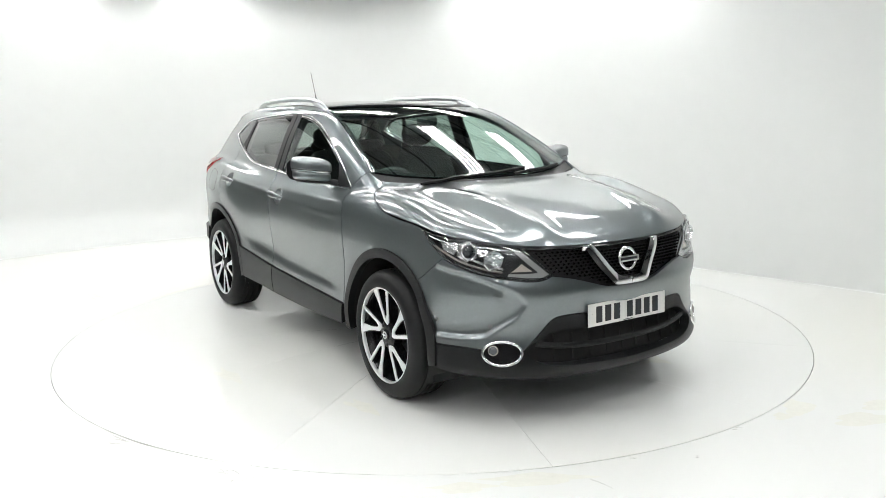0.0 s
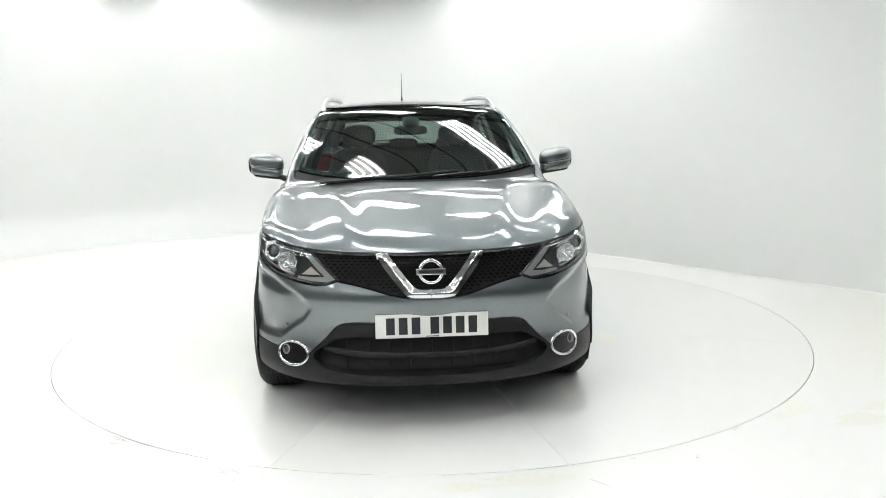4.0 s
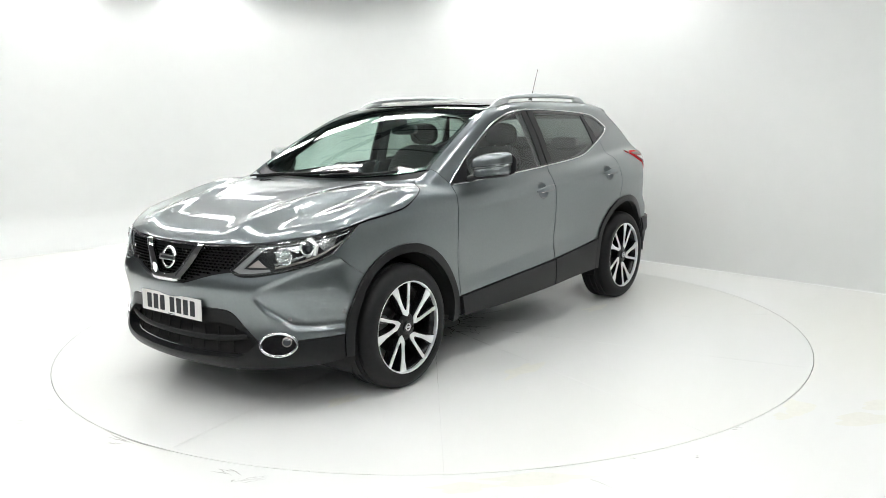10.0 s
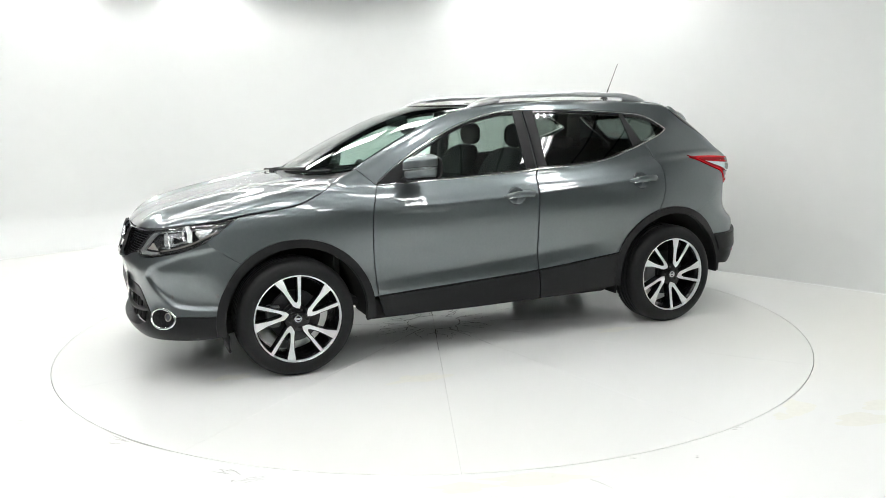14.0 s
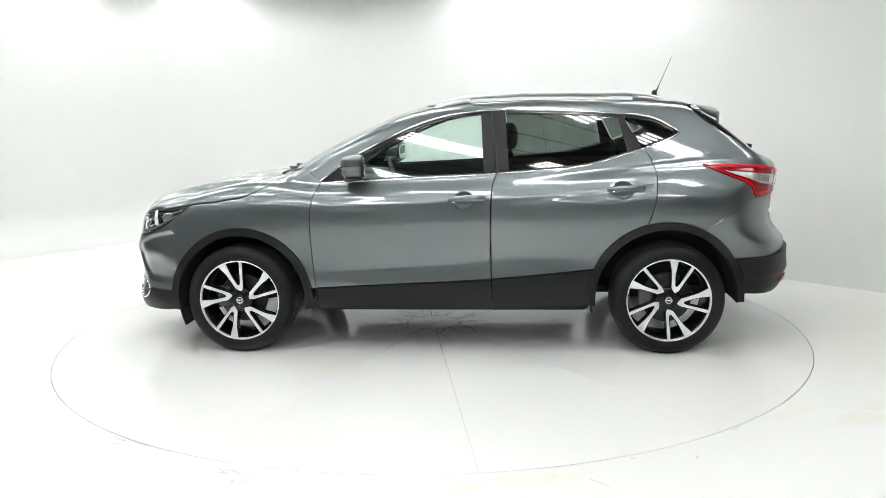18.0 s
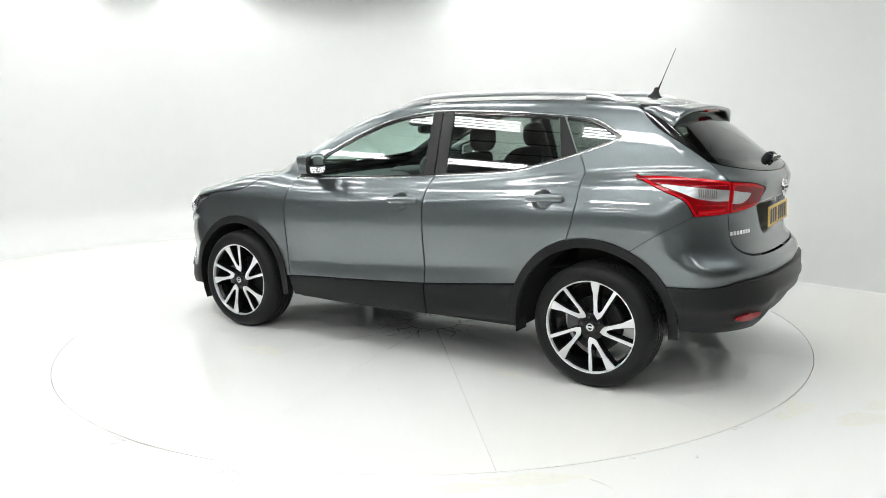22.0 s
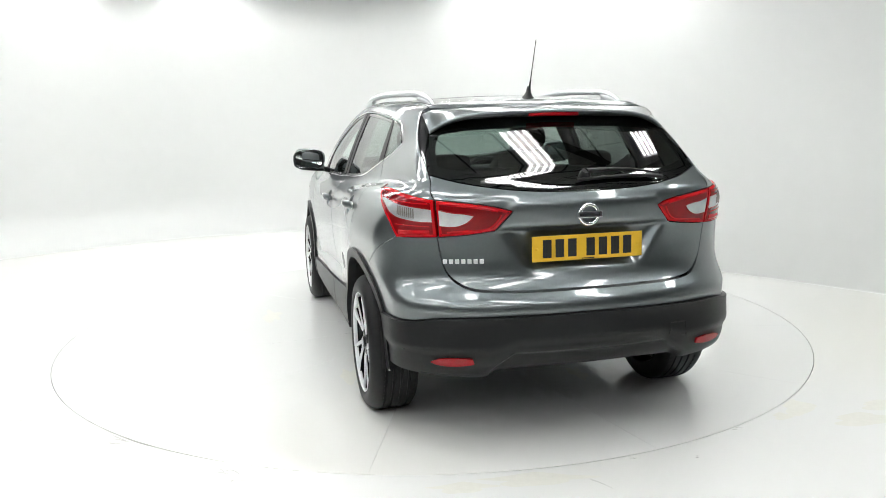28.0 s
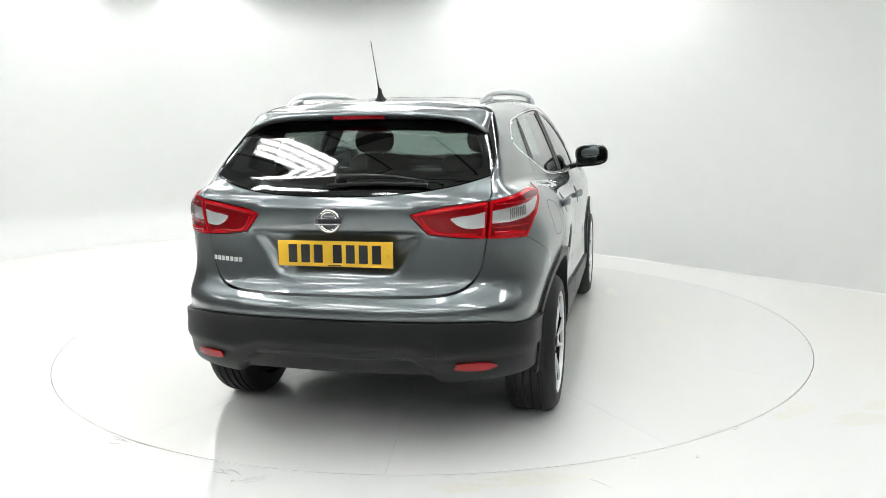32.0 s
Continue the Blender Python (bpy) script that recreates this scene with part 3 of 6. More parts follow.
def turntable():
    top = tagged(new("turntable"), "round white painted turntable deck of twelve wedge plates", "turntable")
    n, r = 15, 2.4712
    for k in range(12):
        a0, a1 = radians(9.4 + 30 * k), radians(39.4 + 30 * k)
        w = .0005
        out = [((r) * math.cos(a), (r) * math.sin(a)) for a in np.linspace(a0 + w / r, a1 - w / r, n)]
        mid = (a0 + a1) / 2
        tip = (w / math.sin(radians(15)) * math.cos(mid), w / math.sin(radians(15)) * math.sin(mid))
        part("deck_plate", slab([tip] + out, -.05, 0, lambda u, v, d: (u, v, d)), DECK, top)
    part("deck_base", lathe([(0, -.004), (2.4705, -.004), (2.4705, -.03), (0, -.03)], 96, "z"), DECK, top, "painted steel under the plates")
    # hairline cracks in the paint: round the hub plate, out from it and along the joints
    rnd = random.Random(4)

    def crack(pts, w0, w1):
        line = np.array(pts)
        tt = np.gradient(line, axis=0)
        tt /= np.linalg.norm(tt, axis=1)[:, None] + 1e-9
        nn = np.stack([-tt[:, 1], tt[:, 0]], -1)
        m = len(line)
        ww = (1.6 * np.linspace(w0, w1, m) * np.array([rnd.uniform(.35, 1.3) for _ in range(m)]))[:, None]
        v = np.concatenate([np.c_[line + nn * ww, np.full(m, .0012)], np.c_[line - nn * ww, np.full(m, .0012)]])
        sheet("crack", v, [(i, i + m, i + m + 1, i + 1) for i in range(m - 1)], CRACK, top, "hairline crack in the white paint", smooth=False)

    for k in range(9):
        a0 = 2 * math.pi * k / 9 + rnd.uniform(-.05, .05)
        crack([((.187 + rnd.uniform(-.005, .005)) * math.cos(a), (.187 + rnd.uniform(-.005, .005)) * math.sin(a)) for a in np.linspace(a0, a0 + rnd.uniform(.5, .72), 10)], .0016, .003)
    for k in range(34):
        a = 2 * math.pi * k / 34 + rnd.uniform(-.12, .12)
        r = rnd.uniform(.19, .23) if k % 2 else rnd.uniform(.24, .36)
        pts = [(r * math.cos(a), r * math.sin(a))]
        for _ in range(rnd.randint(3, 7)):
            q = pts[-1]
            b = math.atan2(q[1], q[0]) + rnd.uniform(-1.1, 1.1)
            step = rnd.uniform(.015, .05)
            pts.append((q[0] + step * math.cos(b), q[1] + step * math.sin(b)))
        crack(pts, rnd.uniform(.0012, .003), .0006)
    for k in range(12):
        a = radians(9.4 + 30 * k)
        r, far = .19, rnd.choice((.7, .85, 1.0, 1.2))
        while r < far:
            long = rnd.uniform(.12, .4)
            n = 9
            side = [rnd.uniform(-.0035, .0035) for _ in range(n)]
            thin = .0024 * max(.12, 1 - r / .95)
            crack([(q * math.cos(a) - w * math.sin(a), q * math.sin(a) + w * math.cos(a)) for q, w in zip(np.linspace(r, r + long, n), side)], thin, thin * .7)
            r += long + rnd.uniform(.01, .12) * (1 + r)
    # pale yellow stains worn into the deck paint
    for cx, cy, rx, ry in ((.55, 1.1, .16, .07), (-1.0, .75, .12, .06), (-1.35, -.5, .10, .05), (.3, -1.6, .14, .05), (1.5, .6, .10, .06), (1.2, -1.2, .12, .05)):
        v = [(cx + rx * math.cos(a) * (1 + .3 * math.sin(3 * a + cx) + .2 * math.sin(7 * a)), cy + ry * math.sin(a) * (1 + .3 * math.cos(2 * a + cy) + .2 * math.sin(5 * a)), .001) for a in np.linspace(0, 2 * math.pi, 41)[:-1]]
        sheet("stain", v, [tuple(range(40))], STAIN, top, "pale yellow stain", smooth=False)
    return top


# ---- the car ----
BOTH = (1, -1)
AXLE_F, AXLE_R = 1.323, -1.323


def arc(cx, cz, r, a0, a1, step=.012):
    n = max(4, int(abs(radians(a1 - a0)) * r / step))
    return [(cx + r * math.cos(radians(a)), cz + r * math.sin(radians(a))) for a in np.linspace(a0, a1, n)]


def side_arc(cx, cz, r, a0, a1):
    return lift("side", np.array(arc(cx, cz, r, a0, a1)))


ARCH_F, ARCH_R = (1.312, .335), (-1.308, .345)
ROUT_F, RIN_F, ROUT_R, RIN_R = .456, .408, .470, .424

# Lines on the skin shared by neighbouring panels.
BELT = [(.80, 1.06), (.257, 1.08), (-.205, 1.10), (-.309, 1.107), (-.782, 1.139), (-.979, 1.182), (-1.187, 1.246), (-1.36, 1.309), (-1.40, 1.335)]
HEADER = [(.80, 1.075), (.617, 1.205), (.45, 1.297), (.278, 1.378), (.059, 1.452), (-.12, 1.481), (-.295, 1.491), (-.774, 1.476), (-1.039, 1.458), (-1.22, 1.436), (-1.30, 1.405), (-1.40, 1.345)]
GAP_F = [(.80, 1.06), (.832, .988), (.853, .899), (.858, .721), (.848, .54), (.834, .413)]
GAP_M = [(-.292, 1.106), (-.272, 1.06), (-.259, .974), (-.253, .736), (-.254, .60), (-.256, .468)]
GAP_R = [(-1.187, 1.246), (-1.23, 1.16), (-1.243, 1.06), (-1.226, .92), (-1.19, .80)]
SILL = [(.834, .413), (.246, .442), (-.256, .468), (-.60, .499), (-.872, .527)]
HOOD_GAP = [(1.62, .928), (1.546, .940), (1.468, .948), (1.343, .966), (1.272, .981), (1.151, 1.033), (1.06, 1.078), (1.005, 1.108)]


def cut(points, lo, hi, step=.01):
    """The stretch of a side line between two x."""
    q = fine(points, step / 2)
    q = q[(q[:, 0] >= lo) & (q[:, 0] <= hi)]
    return lift("side", even(q, step))


def build_car():
    car = tagged(new("car"), "dark metallic grey five-door crossover car standing on the turntable", "car")

    # bonnet: between the headlamps, back to the cowl
    hood_l = on("side", HOOD_GAP)
    front_edge = on("front", [(1.098, .928), (1.02, .916), (.9, .899), (.76, .883), (.64, .869), (.5, .857), (.3, .849), (0, .846), (-.3, .849), (-.5, .857), (-.64, .869), (-.76, .883), (-.9, .899), (-1.02, .916), (-1.098, .928)])
    rear_edge = on("top", [(1.0, .70), (1.10, .52), (1.165, .3), (1.195, 0), (1.165, -.3), (1.10, -.52), (1.0, -.70)])
    out = ring_of(hood_l, rear_edge, mirror_y([hood_l])[0][::-1], front_edge[::-1])
    panel("bonnet", "top", out, PAINT, car, step=.018, depth=.03)

    # cowl strip between bonnet and screen
    base = [(.905, .715), (.985, .60), (1.06, .44), (1.115, .25), (1.135, 0), (1.115, -.25), (1.06, -.44), (.985, -.60), (.905, -.715)]
    base3 = on("top", base)
    out = ring_of(on("top", [(.985, .715), (1.09, .52), (1.155, .3), (1.185, 0), (1.155, -.3), (1.09, -.52), (.985, -.715)]), base3[::-1])
    panel("cowl_panel", "top", out, PLASTIC, car, "black plastic cowl below the windscreen", step=.02, out=-.012, depth=.03)

    # windscreen
    top_edge = on("top", [(.03, .585), (.09, .47), (.165, .28), (.195, 0), (.165, -.28), (.09, -.47), (.03, -.585)])
    side_l = on("top", [(.905, .715), (.70, .685), (.45, .645), (.22, .61), (.03, .585)])
    out = ring_of(base3[::-1], side_l * 1.0, top_edge, mirror_y([side_l])[0][::-1])
    panel("windscreen", "top", out, SCREEN_GLASS, car, "raked green-tinted windscreen", step=.03, gap=.004, depth=.006, out=-.004)
    frame = ring_of(base3[::-1], side_l, top_edge, mirror_y([side_l])[0][::-1])
    inner = shrink(chart("top", frame), .035)
    panel("windscreen_surround", "top", frame, GLOSS_BLACK, car, "black printed band round the windscreen", step=.03, gap=.002, depth=.012, out=-.007, holes=[lift("top", inner)])

    # roof: black glass panel ahead, painted behind
    rl = on("top", [(.03, .585), (-.2, .572), (-.45, .567), (-.9, .56)], .02)
    cross = on("top", [(-.92, .56), (-.935, 0), (-.92, -.56)], .02)
    out = ring_of(top_edge[::-1], rl[::-1][::-1] * np.array([1, -1, 1]), cross[::-1], rl[::-1])
    panel("glass_roof", "top", out, GLOSS_BLACK, car, "black glass roof panel", step=.03, depth=.02, out=.001)
    rl2 = on("top", [(-.92, .56), (-1.2, .555), (-1.48, .548)], .02)
    tail = on("top", [(-1.48, .548), (-1.555, .3), (-1.575, 0), (-1.555, -.3), (-1.48, -.548)], .02)
    out = ring_of(rl2, tail, mirror_y([rl2])[0][::-1], cross[::-1])
    panel("roof", "top", out, PAINT, car, step=.03, depth=.02)

    # body side: screen pillar, roof edge, rear pillar and rear wing in one pressing
    header = on("side", HEADER)
    gap_r = on("side", GAP_R)
    roof_l = on("top", [(-1.46, .548), (-1.2, .555), (-.9, .56), (-.45, .567), (-.2, .572), (.03, .585)], .015)
    screen_l = side_l[::-1]
    belt_q = cut(BELT, -1.40, -1.187)
    gate_edge = np.concatenate([on("rear", [(.705, .955), (.71, 1.03), (.712, 1.10)]), on("hull", chart("hull", np.array([(-1.945, .66, 1.13), (-1.855, .66, 1.212), (-1.72, .655, 1.30), (-1.56, .628, 1.40), (-1.46, .575, 1.49)])))])
    lamp_out = [(.705, .952), (.80, .947), (.90, .945), (.925, .985), (.955, 1.025), (1.04, 1.068), (1.13, 1.112), (1.19, 1.137), (1.08, 1.141), (.98, 1.139), (.84, 1.130), (.712, 1.113)]
    seam_b = on("side", [(-1.535, .765), (-1.68, .86), (-1.826, .945)])
    pil = on("side", [(.905, 1.158), (.80, 1.063)])
    lamp_front = ring_of(on("rear", lamp_out[2:8]), on("rear", lamp_out[7:]))
    out = ring_of(pil, header, belt_q[np.argsort(belt_q[:, 0])], gap_r, side_arc(*ARCH_R, ROUT_R, 75, 117), seam_b, lamp_front, gate_edge[len(on("rear", [(.705, .955), (.71, 1.03), (.712, 1.10)])):], roof_l, screen_l)
    panel("body_side", "hull", out, PAINT, car, step=.02, gap=.0012, depth=.03, sides=BOTH)

    # front wing
    seam_f = on("side", [(1.79, .80), (1.68, .715), (1.575, .648)])
    a0 = math.degrees(math.atan2(.648 - ARCH_F[1], 1.575 - ARCH_F[0]))
    a1 = math.degrees(math.atan2(.413 - ARCH_F[1], .862 - ARCH_F[0]))
    lamp_edge = on("front", [(1.10, .925), (1.02, .866), (.935, .80)])
    gap_f = on("side", GAP_F)
    hood_top = on("side", [(1.005, 1.108), (.95, 1.135), (.905, 1.157)])
    out = ring_of(on("side", HOOD_GAP), hood_top, on("side", [(.905, 1.157), (.80, 1.06)]), gap_f, side_arc(*ARCH_F, ROUT_F, a1 % 360, a0), seam_f[::-1], lamp_edge[::-1])
    panel("front_wing", "hull", out, PAINT, car, step=.02, gap=.0012, depth=.03, sides=BOTH)

    # doors
    doors = {}
    for nm in ("front_door", "rear_door"):
        if nm == "front_door":
            out = ring_of(gap_f, cut(SILL, -.256, .834)[::-1] if cut(SILL, -.256, .834)[0, 0] < 0 else cut(SILL, -.256, .834), on("side", GAP_M)[::-1], cut(BELT, -.292, .80)[::-1] if cut(BELT, -.292, .80)[0, 0] > 0 else cut(BELT, -.292, .80))
        else:
            sill = cut(SILL, -.872, -.256)
            sill = sill if sill[0, 0] > sill[-1, 0] else sill[::-1]
            belt = cut(BELT, -1.187, -.292)
            belt = belt if belt[0, 0] < belt[-1, 0] else belt[::-1]
            a = math.degrees(math.atan2(.527 - ARCH_R[1], -.872 - ARCH_R[0]))
            out = ring_of(on("side", GAP_M), sill, side_arc(*ARCH_R, ROUT_R, a, 75), gap_r[::-1], belt)
        hx, hz = (-.10, .955) if nm == "front_door" else (-1.045, 1.008)
        cup = lift("side", np.array([(hx + .005 + .060 * math.cos(a), hz - .002 + .050 * math.sin(a)) for a in np.linspace(0, 2 * math.pi, 33)[:-1]]))
        doors[nm] = {s: o for s, o in zip(BOTH, panel(nm, "side", out, PAINT, car, step=.014, gap=.0042, depth=.03, sides=BOTH, holes=[cup]))}

    # lower door cladding in black plastic
    sillf = cut(SILL, -.254, .834)
    sillf = sillf if sillf[0, 0] > 0 else sillf[::-1]
    out = ring_of(sillf, on("side", [(-.254, .468), (-.268, .282)]), on("side", [(-.268, .282), (.3, .276), (.80, .29)]), on("side", [(.80, .29), (.834, .413)]))
    panel("door_cladding", "side", out, PLASTIC, doors["front_door"], "black plastic door cladding", step=.03, depth=.03, out=.012, sides=BOTH)
    sillr = cut(SILL, -.872, -.258)
    sillr = sillr if sillr[0, 0] > sillr[-1, 0] else sillr[::-1]
    out = ring_of(sillr, side_arc(*ARCH_R, ROUT_R, 22.5, -5), on("side", [(-.84, .304), (-.6, .298), (-.272, .282)]), on("side", [(-.272, .282), (-.258, .468)]))
    panel("door_cladding", "side", out, PLASTIC, doors["rear_door"], "black plastic door cladding", step=.03, depth=.03, out=.012, sides=BOTH)

    # wheel-arch flares
    out = ring_of(side_arc(*ARCH_F, ROUT_F, -7, 186), side_arc(*ARCH_F, RIN_F, 188, -9))
    panel("arch_flare", "side", out, PLASTIC, car, "black plastic wheel-arch flare", step=.015, gap=0, depth=.04, out=.012, sides=BOTH)
    out = ring_of(side_arc(*ARCH_R, ROUT_R, -4, 183), side_arc(*ARCH_R, RIN_R, 184, -6))
    panel("arch_flare", "side", out, PLASTIC, car, "black plastic wheel-arch flare", step=.015, gap=0, depth=.04, out=.012, sides=BOTH)

    side_glass(car, doors)
    front_end(car)
    rear_end(car, gate_edge, lamp_out)
    return car, doors


def side_glass(car, doors):
    """Door glass, black pillars and the bright surround."""
    top = np.array(fine(HEADER, .006))
    low = np.array(fine(BELT, .006))

    def upper(a, b, d):
        q = top[(top[:, 0] <= a) & (top[:, 0] >= b)]
        return q - np.array([0, d])

    def under(a, b, d):
        q = low[(low[:, 0] <= a) & (low[:, 0] >= b)]
        return q + np.array([0, d])

    def glass(name, a_top, b_top, a_low, b_low, mat, parent, label, dt=.028, dl=.012, kind_out=-.006):
        u, l = upper(a_top, b_top, dt), under(a_low, b_low, dl)
        ring = np.concatenate([u, l[::-1]])
        pts = lift("side", ring)
        return panel(name, "side", ring_of(pts), mat, parent, label, step=.03, gap=.001, depth=.005, out=kind_out, sides=BOTH)

    glass("window_glass", .60, -.195, .665, -.215, CLEAR_GLASS, doors["front_door"], "clear green-tinted door glass")
    glass("window_glass", -.345, -1.03, -.365, -1.085, TINTED_GLASS, doors["rear_door"], "dark privacy door glass")
    # fixed quarter pane
    u, l = upper(-1.075, -1.37, .026), under(-1.165, -1.365, .016)
    panel("quarter_glass", "side", ring_of(lift("side", np.concatenate([u, l[::-1]]))), TINTED_GLASS, car, "dark fixed quarter pane", step=.03, gap=.001, depth=.005, out=-.004, sides=BOTH)
    # black pillar covers
    for a, b, c, d, nm in ((-.19, -.262, -.21, -.288, "front_door"), (-.270, -.35, -.297, -.372, "rear_door"), (-1.025, -1.062, -1.08, -1.172, "rear_door")):
        u, l = upper(a, b, .012), under(c, d, .004)
        panel("pillar_cover", "side", ring_of(lift("side", np.concatenate([u, l[::-1]]))), GLOSS_PILLAR, doors[nm], "matt black pillar cover", step=.03, gap=.001, depth=.012, out=-.001, sides=BOTH)
    # mirror sail
    u, l = upper(.80, .58, .006), under(.78, .64, .004)
    panel("sail_panel", "side", ring_of(lift("side", np.concatenate([u, l[::-1]]))), PLASTIC, doors["front_door"], "black corner panel behind the mirror", step=.02, gap=.001, depth=.01, out=-.002, sides=BOTH)
    # black window channel above the glass
    for a, b, nm in ((.60, -.19, "front_door"), (-.35, -1.03, "rear_door"), (-1.075, -1.36, None)):
        q = upper(a, b, .020)
        strip("window_channel", lift("side", even(q, .02)), .020, .002, GLOSS_BLACK, doors[nm] if nm else car, "black rubber window channel", BOTH, -.003)
    for a, b, nm in ((.66, -.29, "front_door"), (-.30, -1.17, "rear_door")):
        q = under(a, b, .010)
        strip("window_seal", lift("side", even(q, .02)), .010, .003, GLOSS_BLACK, doors[nm], "black rubber window seal", BOTH, -.002)
    # bright moulding round the side windows
    strip("window_trim", lift("side", even(np.array(fine(HEADER, .006)) - np.array([0, .004]), .015)), .009, .003, CHROME, car, "polished window surround", BOTH)
    for a, b, nm in ((.79, -.288, "front_door"), (-.296, -1.183, "rear_door"), (-1.19, -1.40, None)):
        q = under(a, b, .001)
        strip("window_trim", lift("side", even(q, .015)), .010, .003, CHROME, doors[nm] if nm else car, "polished window surround", BOTH)
    # handles: a dished cup and a bar
    for nm, x, z in (("front_door", -.10, .955), ("rear_door", -1.045, 1.008)):
        cup = np.array([(x + .060 * math.cos(a) + .005, z - .002 + .050 * math.sin(a)) for a in np.linspace(0, 2 * math.pi, 28)[:-1]])
        hr = ring_of(lift("side", cup))
        panel("handle_cup", "side", hr, PAINT, doors[nm], "dished handle recess", step=.009, gap=.0, depth=.002, out=.0015, sides=BOTH,
              form=lambda p, q, x=x, z=z: -.044 + .0425 * np.clip((((q[:, 0] - x - .005) / .060) ** 2 + ((q[:, 1] - z + .002) / .050) ** 2), 0, 1) ** 5)
        ks = np.linspace(0, 1, 17)
        line = lift("side", np.array([(x + .100 - .225 * k, z - .003 + .010 * k) for k in ks]))
        nn = normals(line)
        for s in BOTH:
            rise = np.array([.005 + .025 * min(1, math.sin(math.pi * min(.97, k + .03)) * 1.6) for k in ks])
            pts = (line + nn * rise[:, None]) * np.array([1, s, 1])
            rad = [.006 + .0155 * min(1, (k * 2.2) ** .6) * min(1, ((1.0 - k) * 14 + .25)) for k in ks]
            part("door_handle", tube(pts, rad, 14, flat=.62, up=(0, s, 0)), PAINT, doors[nm][s], "painted pull handle", True, 60)
            low = pts[2:-2] - np.array([0, 0, .016]) + nn[2:-2] * np.array([1, s, 1]) * .002
            part("handle_strip", tube(low, .0032, 8), CHROME, doors[nm][s], "polished strip along the handle", True, 60)
    # mirrors
    for s in BOTH:
        m = doors["front_door"][s]

        def warp(x, y, z):
            k = (x + .09) / .18
            f = 1 - .38 * max(0, k) ** 2
            return (x + .04 * (y / .11) * -1 * .6, y * (1 - .10 * max(0, k)), z * f + .012 * (y / .11))
        upper_shell = cushion((0, 0, .014), (.074, .112, .060), .62, 36, 22, warp)
        part("mirror_housing", shifted(upper_shell, Matrix.Translation((.57, s * .925, 1.168)) @ Matrix.Diagonal((1, s, 1, 1))), PAINT, m, "painted door mirror shell", True, 70)
        lower_shell = cushion((0, 0, -.030), (.068, .105, .040), .6, 32, 16, warp)
        part("mirror_underside", shifted(lower_shell, Matrix.Translation((.57, s * .925, 1.160)) @ Matrix.Diagonal((1, s, 1, 1))), PAINT, m, "painted lower half of the mirror", True, 70)
        joint = cushion((0, 0, -.006), (.0765, .1145, .006), .62, 36, 8, warp)
        part("mirror_joint", shifted(joint, Matrix.Translation((.57, s * .925, 1.168)) @ Matrix.Diagonal((1, s, 1, 1))), GLOSS_BLACK, m, "dark joint across the mirror shell", True, 70)
        foot = cushion((0, 0, -.062), (.056, .098, .014), .55, 28, 10, warp)
        part("mirror_foot", shifted(foot, Matrix.Translation((.565, s * .918, 1.160)) @ Matrix.Diagonal((1, s, 1, 1))), PLASTIC, m, "black plastic foot of the mirror", True, 70)
        part("mirror_indicator", tube([(.613 - .03 * k + .04 - .05 * k * k, s * (.86 + .16 * k), 1.150 + .012 * k) for k in np.linspace(0, 1, 9)], .0045, 8), CLEAR_WHITE, m, "slim clear indicator in the mirror", True, 60)
        part("mirror_arm", tube([(.62, s * .79, 1.080), (.605, s * .85, 1.098), (.59, s * .93, 1.108)], [.034, .026, .028], 12, flat=.6), PLASTIC, m, "black mirror arm", True, 60)
        gl = slab([(.098 * math.copysign(abs(math.cos(a)) ** .6, math.cos(a)), .058 * math.copysign(abs(math.sin(a)) ** .6, math.sin(a))) for a in np.linspace(0, 2 * math.pi, 33)[:-1]], 0, .004, lambda u, v, d: (-d, u, v))
        rim = slab([(.108 * math.copysign(abs(math.cos(a)) ** .6, math.cos(a)), .066 * math.copysign(abs(math.sin(a)) ** .6, math.sin(a))) for a in np.linspace(0, 2 * math.pi, 33)[:-1]], -.016, 0, lambda u, v, d: (-d, u, v))
        part("mirror_rim", shifted(rim, Matrix.Translation((.502, s * .94, 1.166)) @ Euler((0, 0, radians(s * 12))).to_matrix().to_4x4()), PLASTIC, m, "black rim round the mirror glass", True, 40)
        part("mirror_glass", shifted(gl, Matrix.Translation((.501, s * .94, 1.166)) @ Euler((0, 0, radians(s * 12))).to_matrix().to_4x4()), MIRROR, m, "mirror glass")


GLOSS_PILLAR = material("satin_black_pillar", (.018, .018, .019), .42, spec=.25, grain=.05)


def sym(*lines):
    l = ring_of(*lines)
    r = (l * np.array([1, -1, 1]))[::-1]
    return ring_of(l, r)


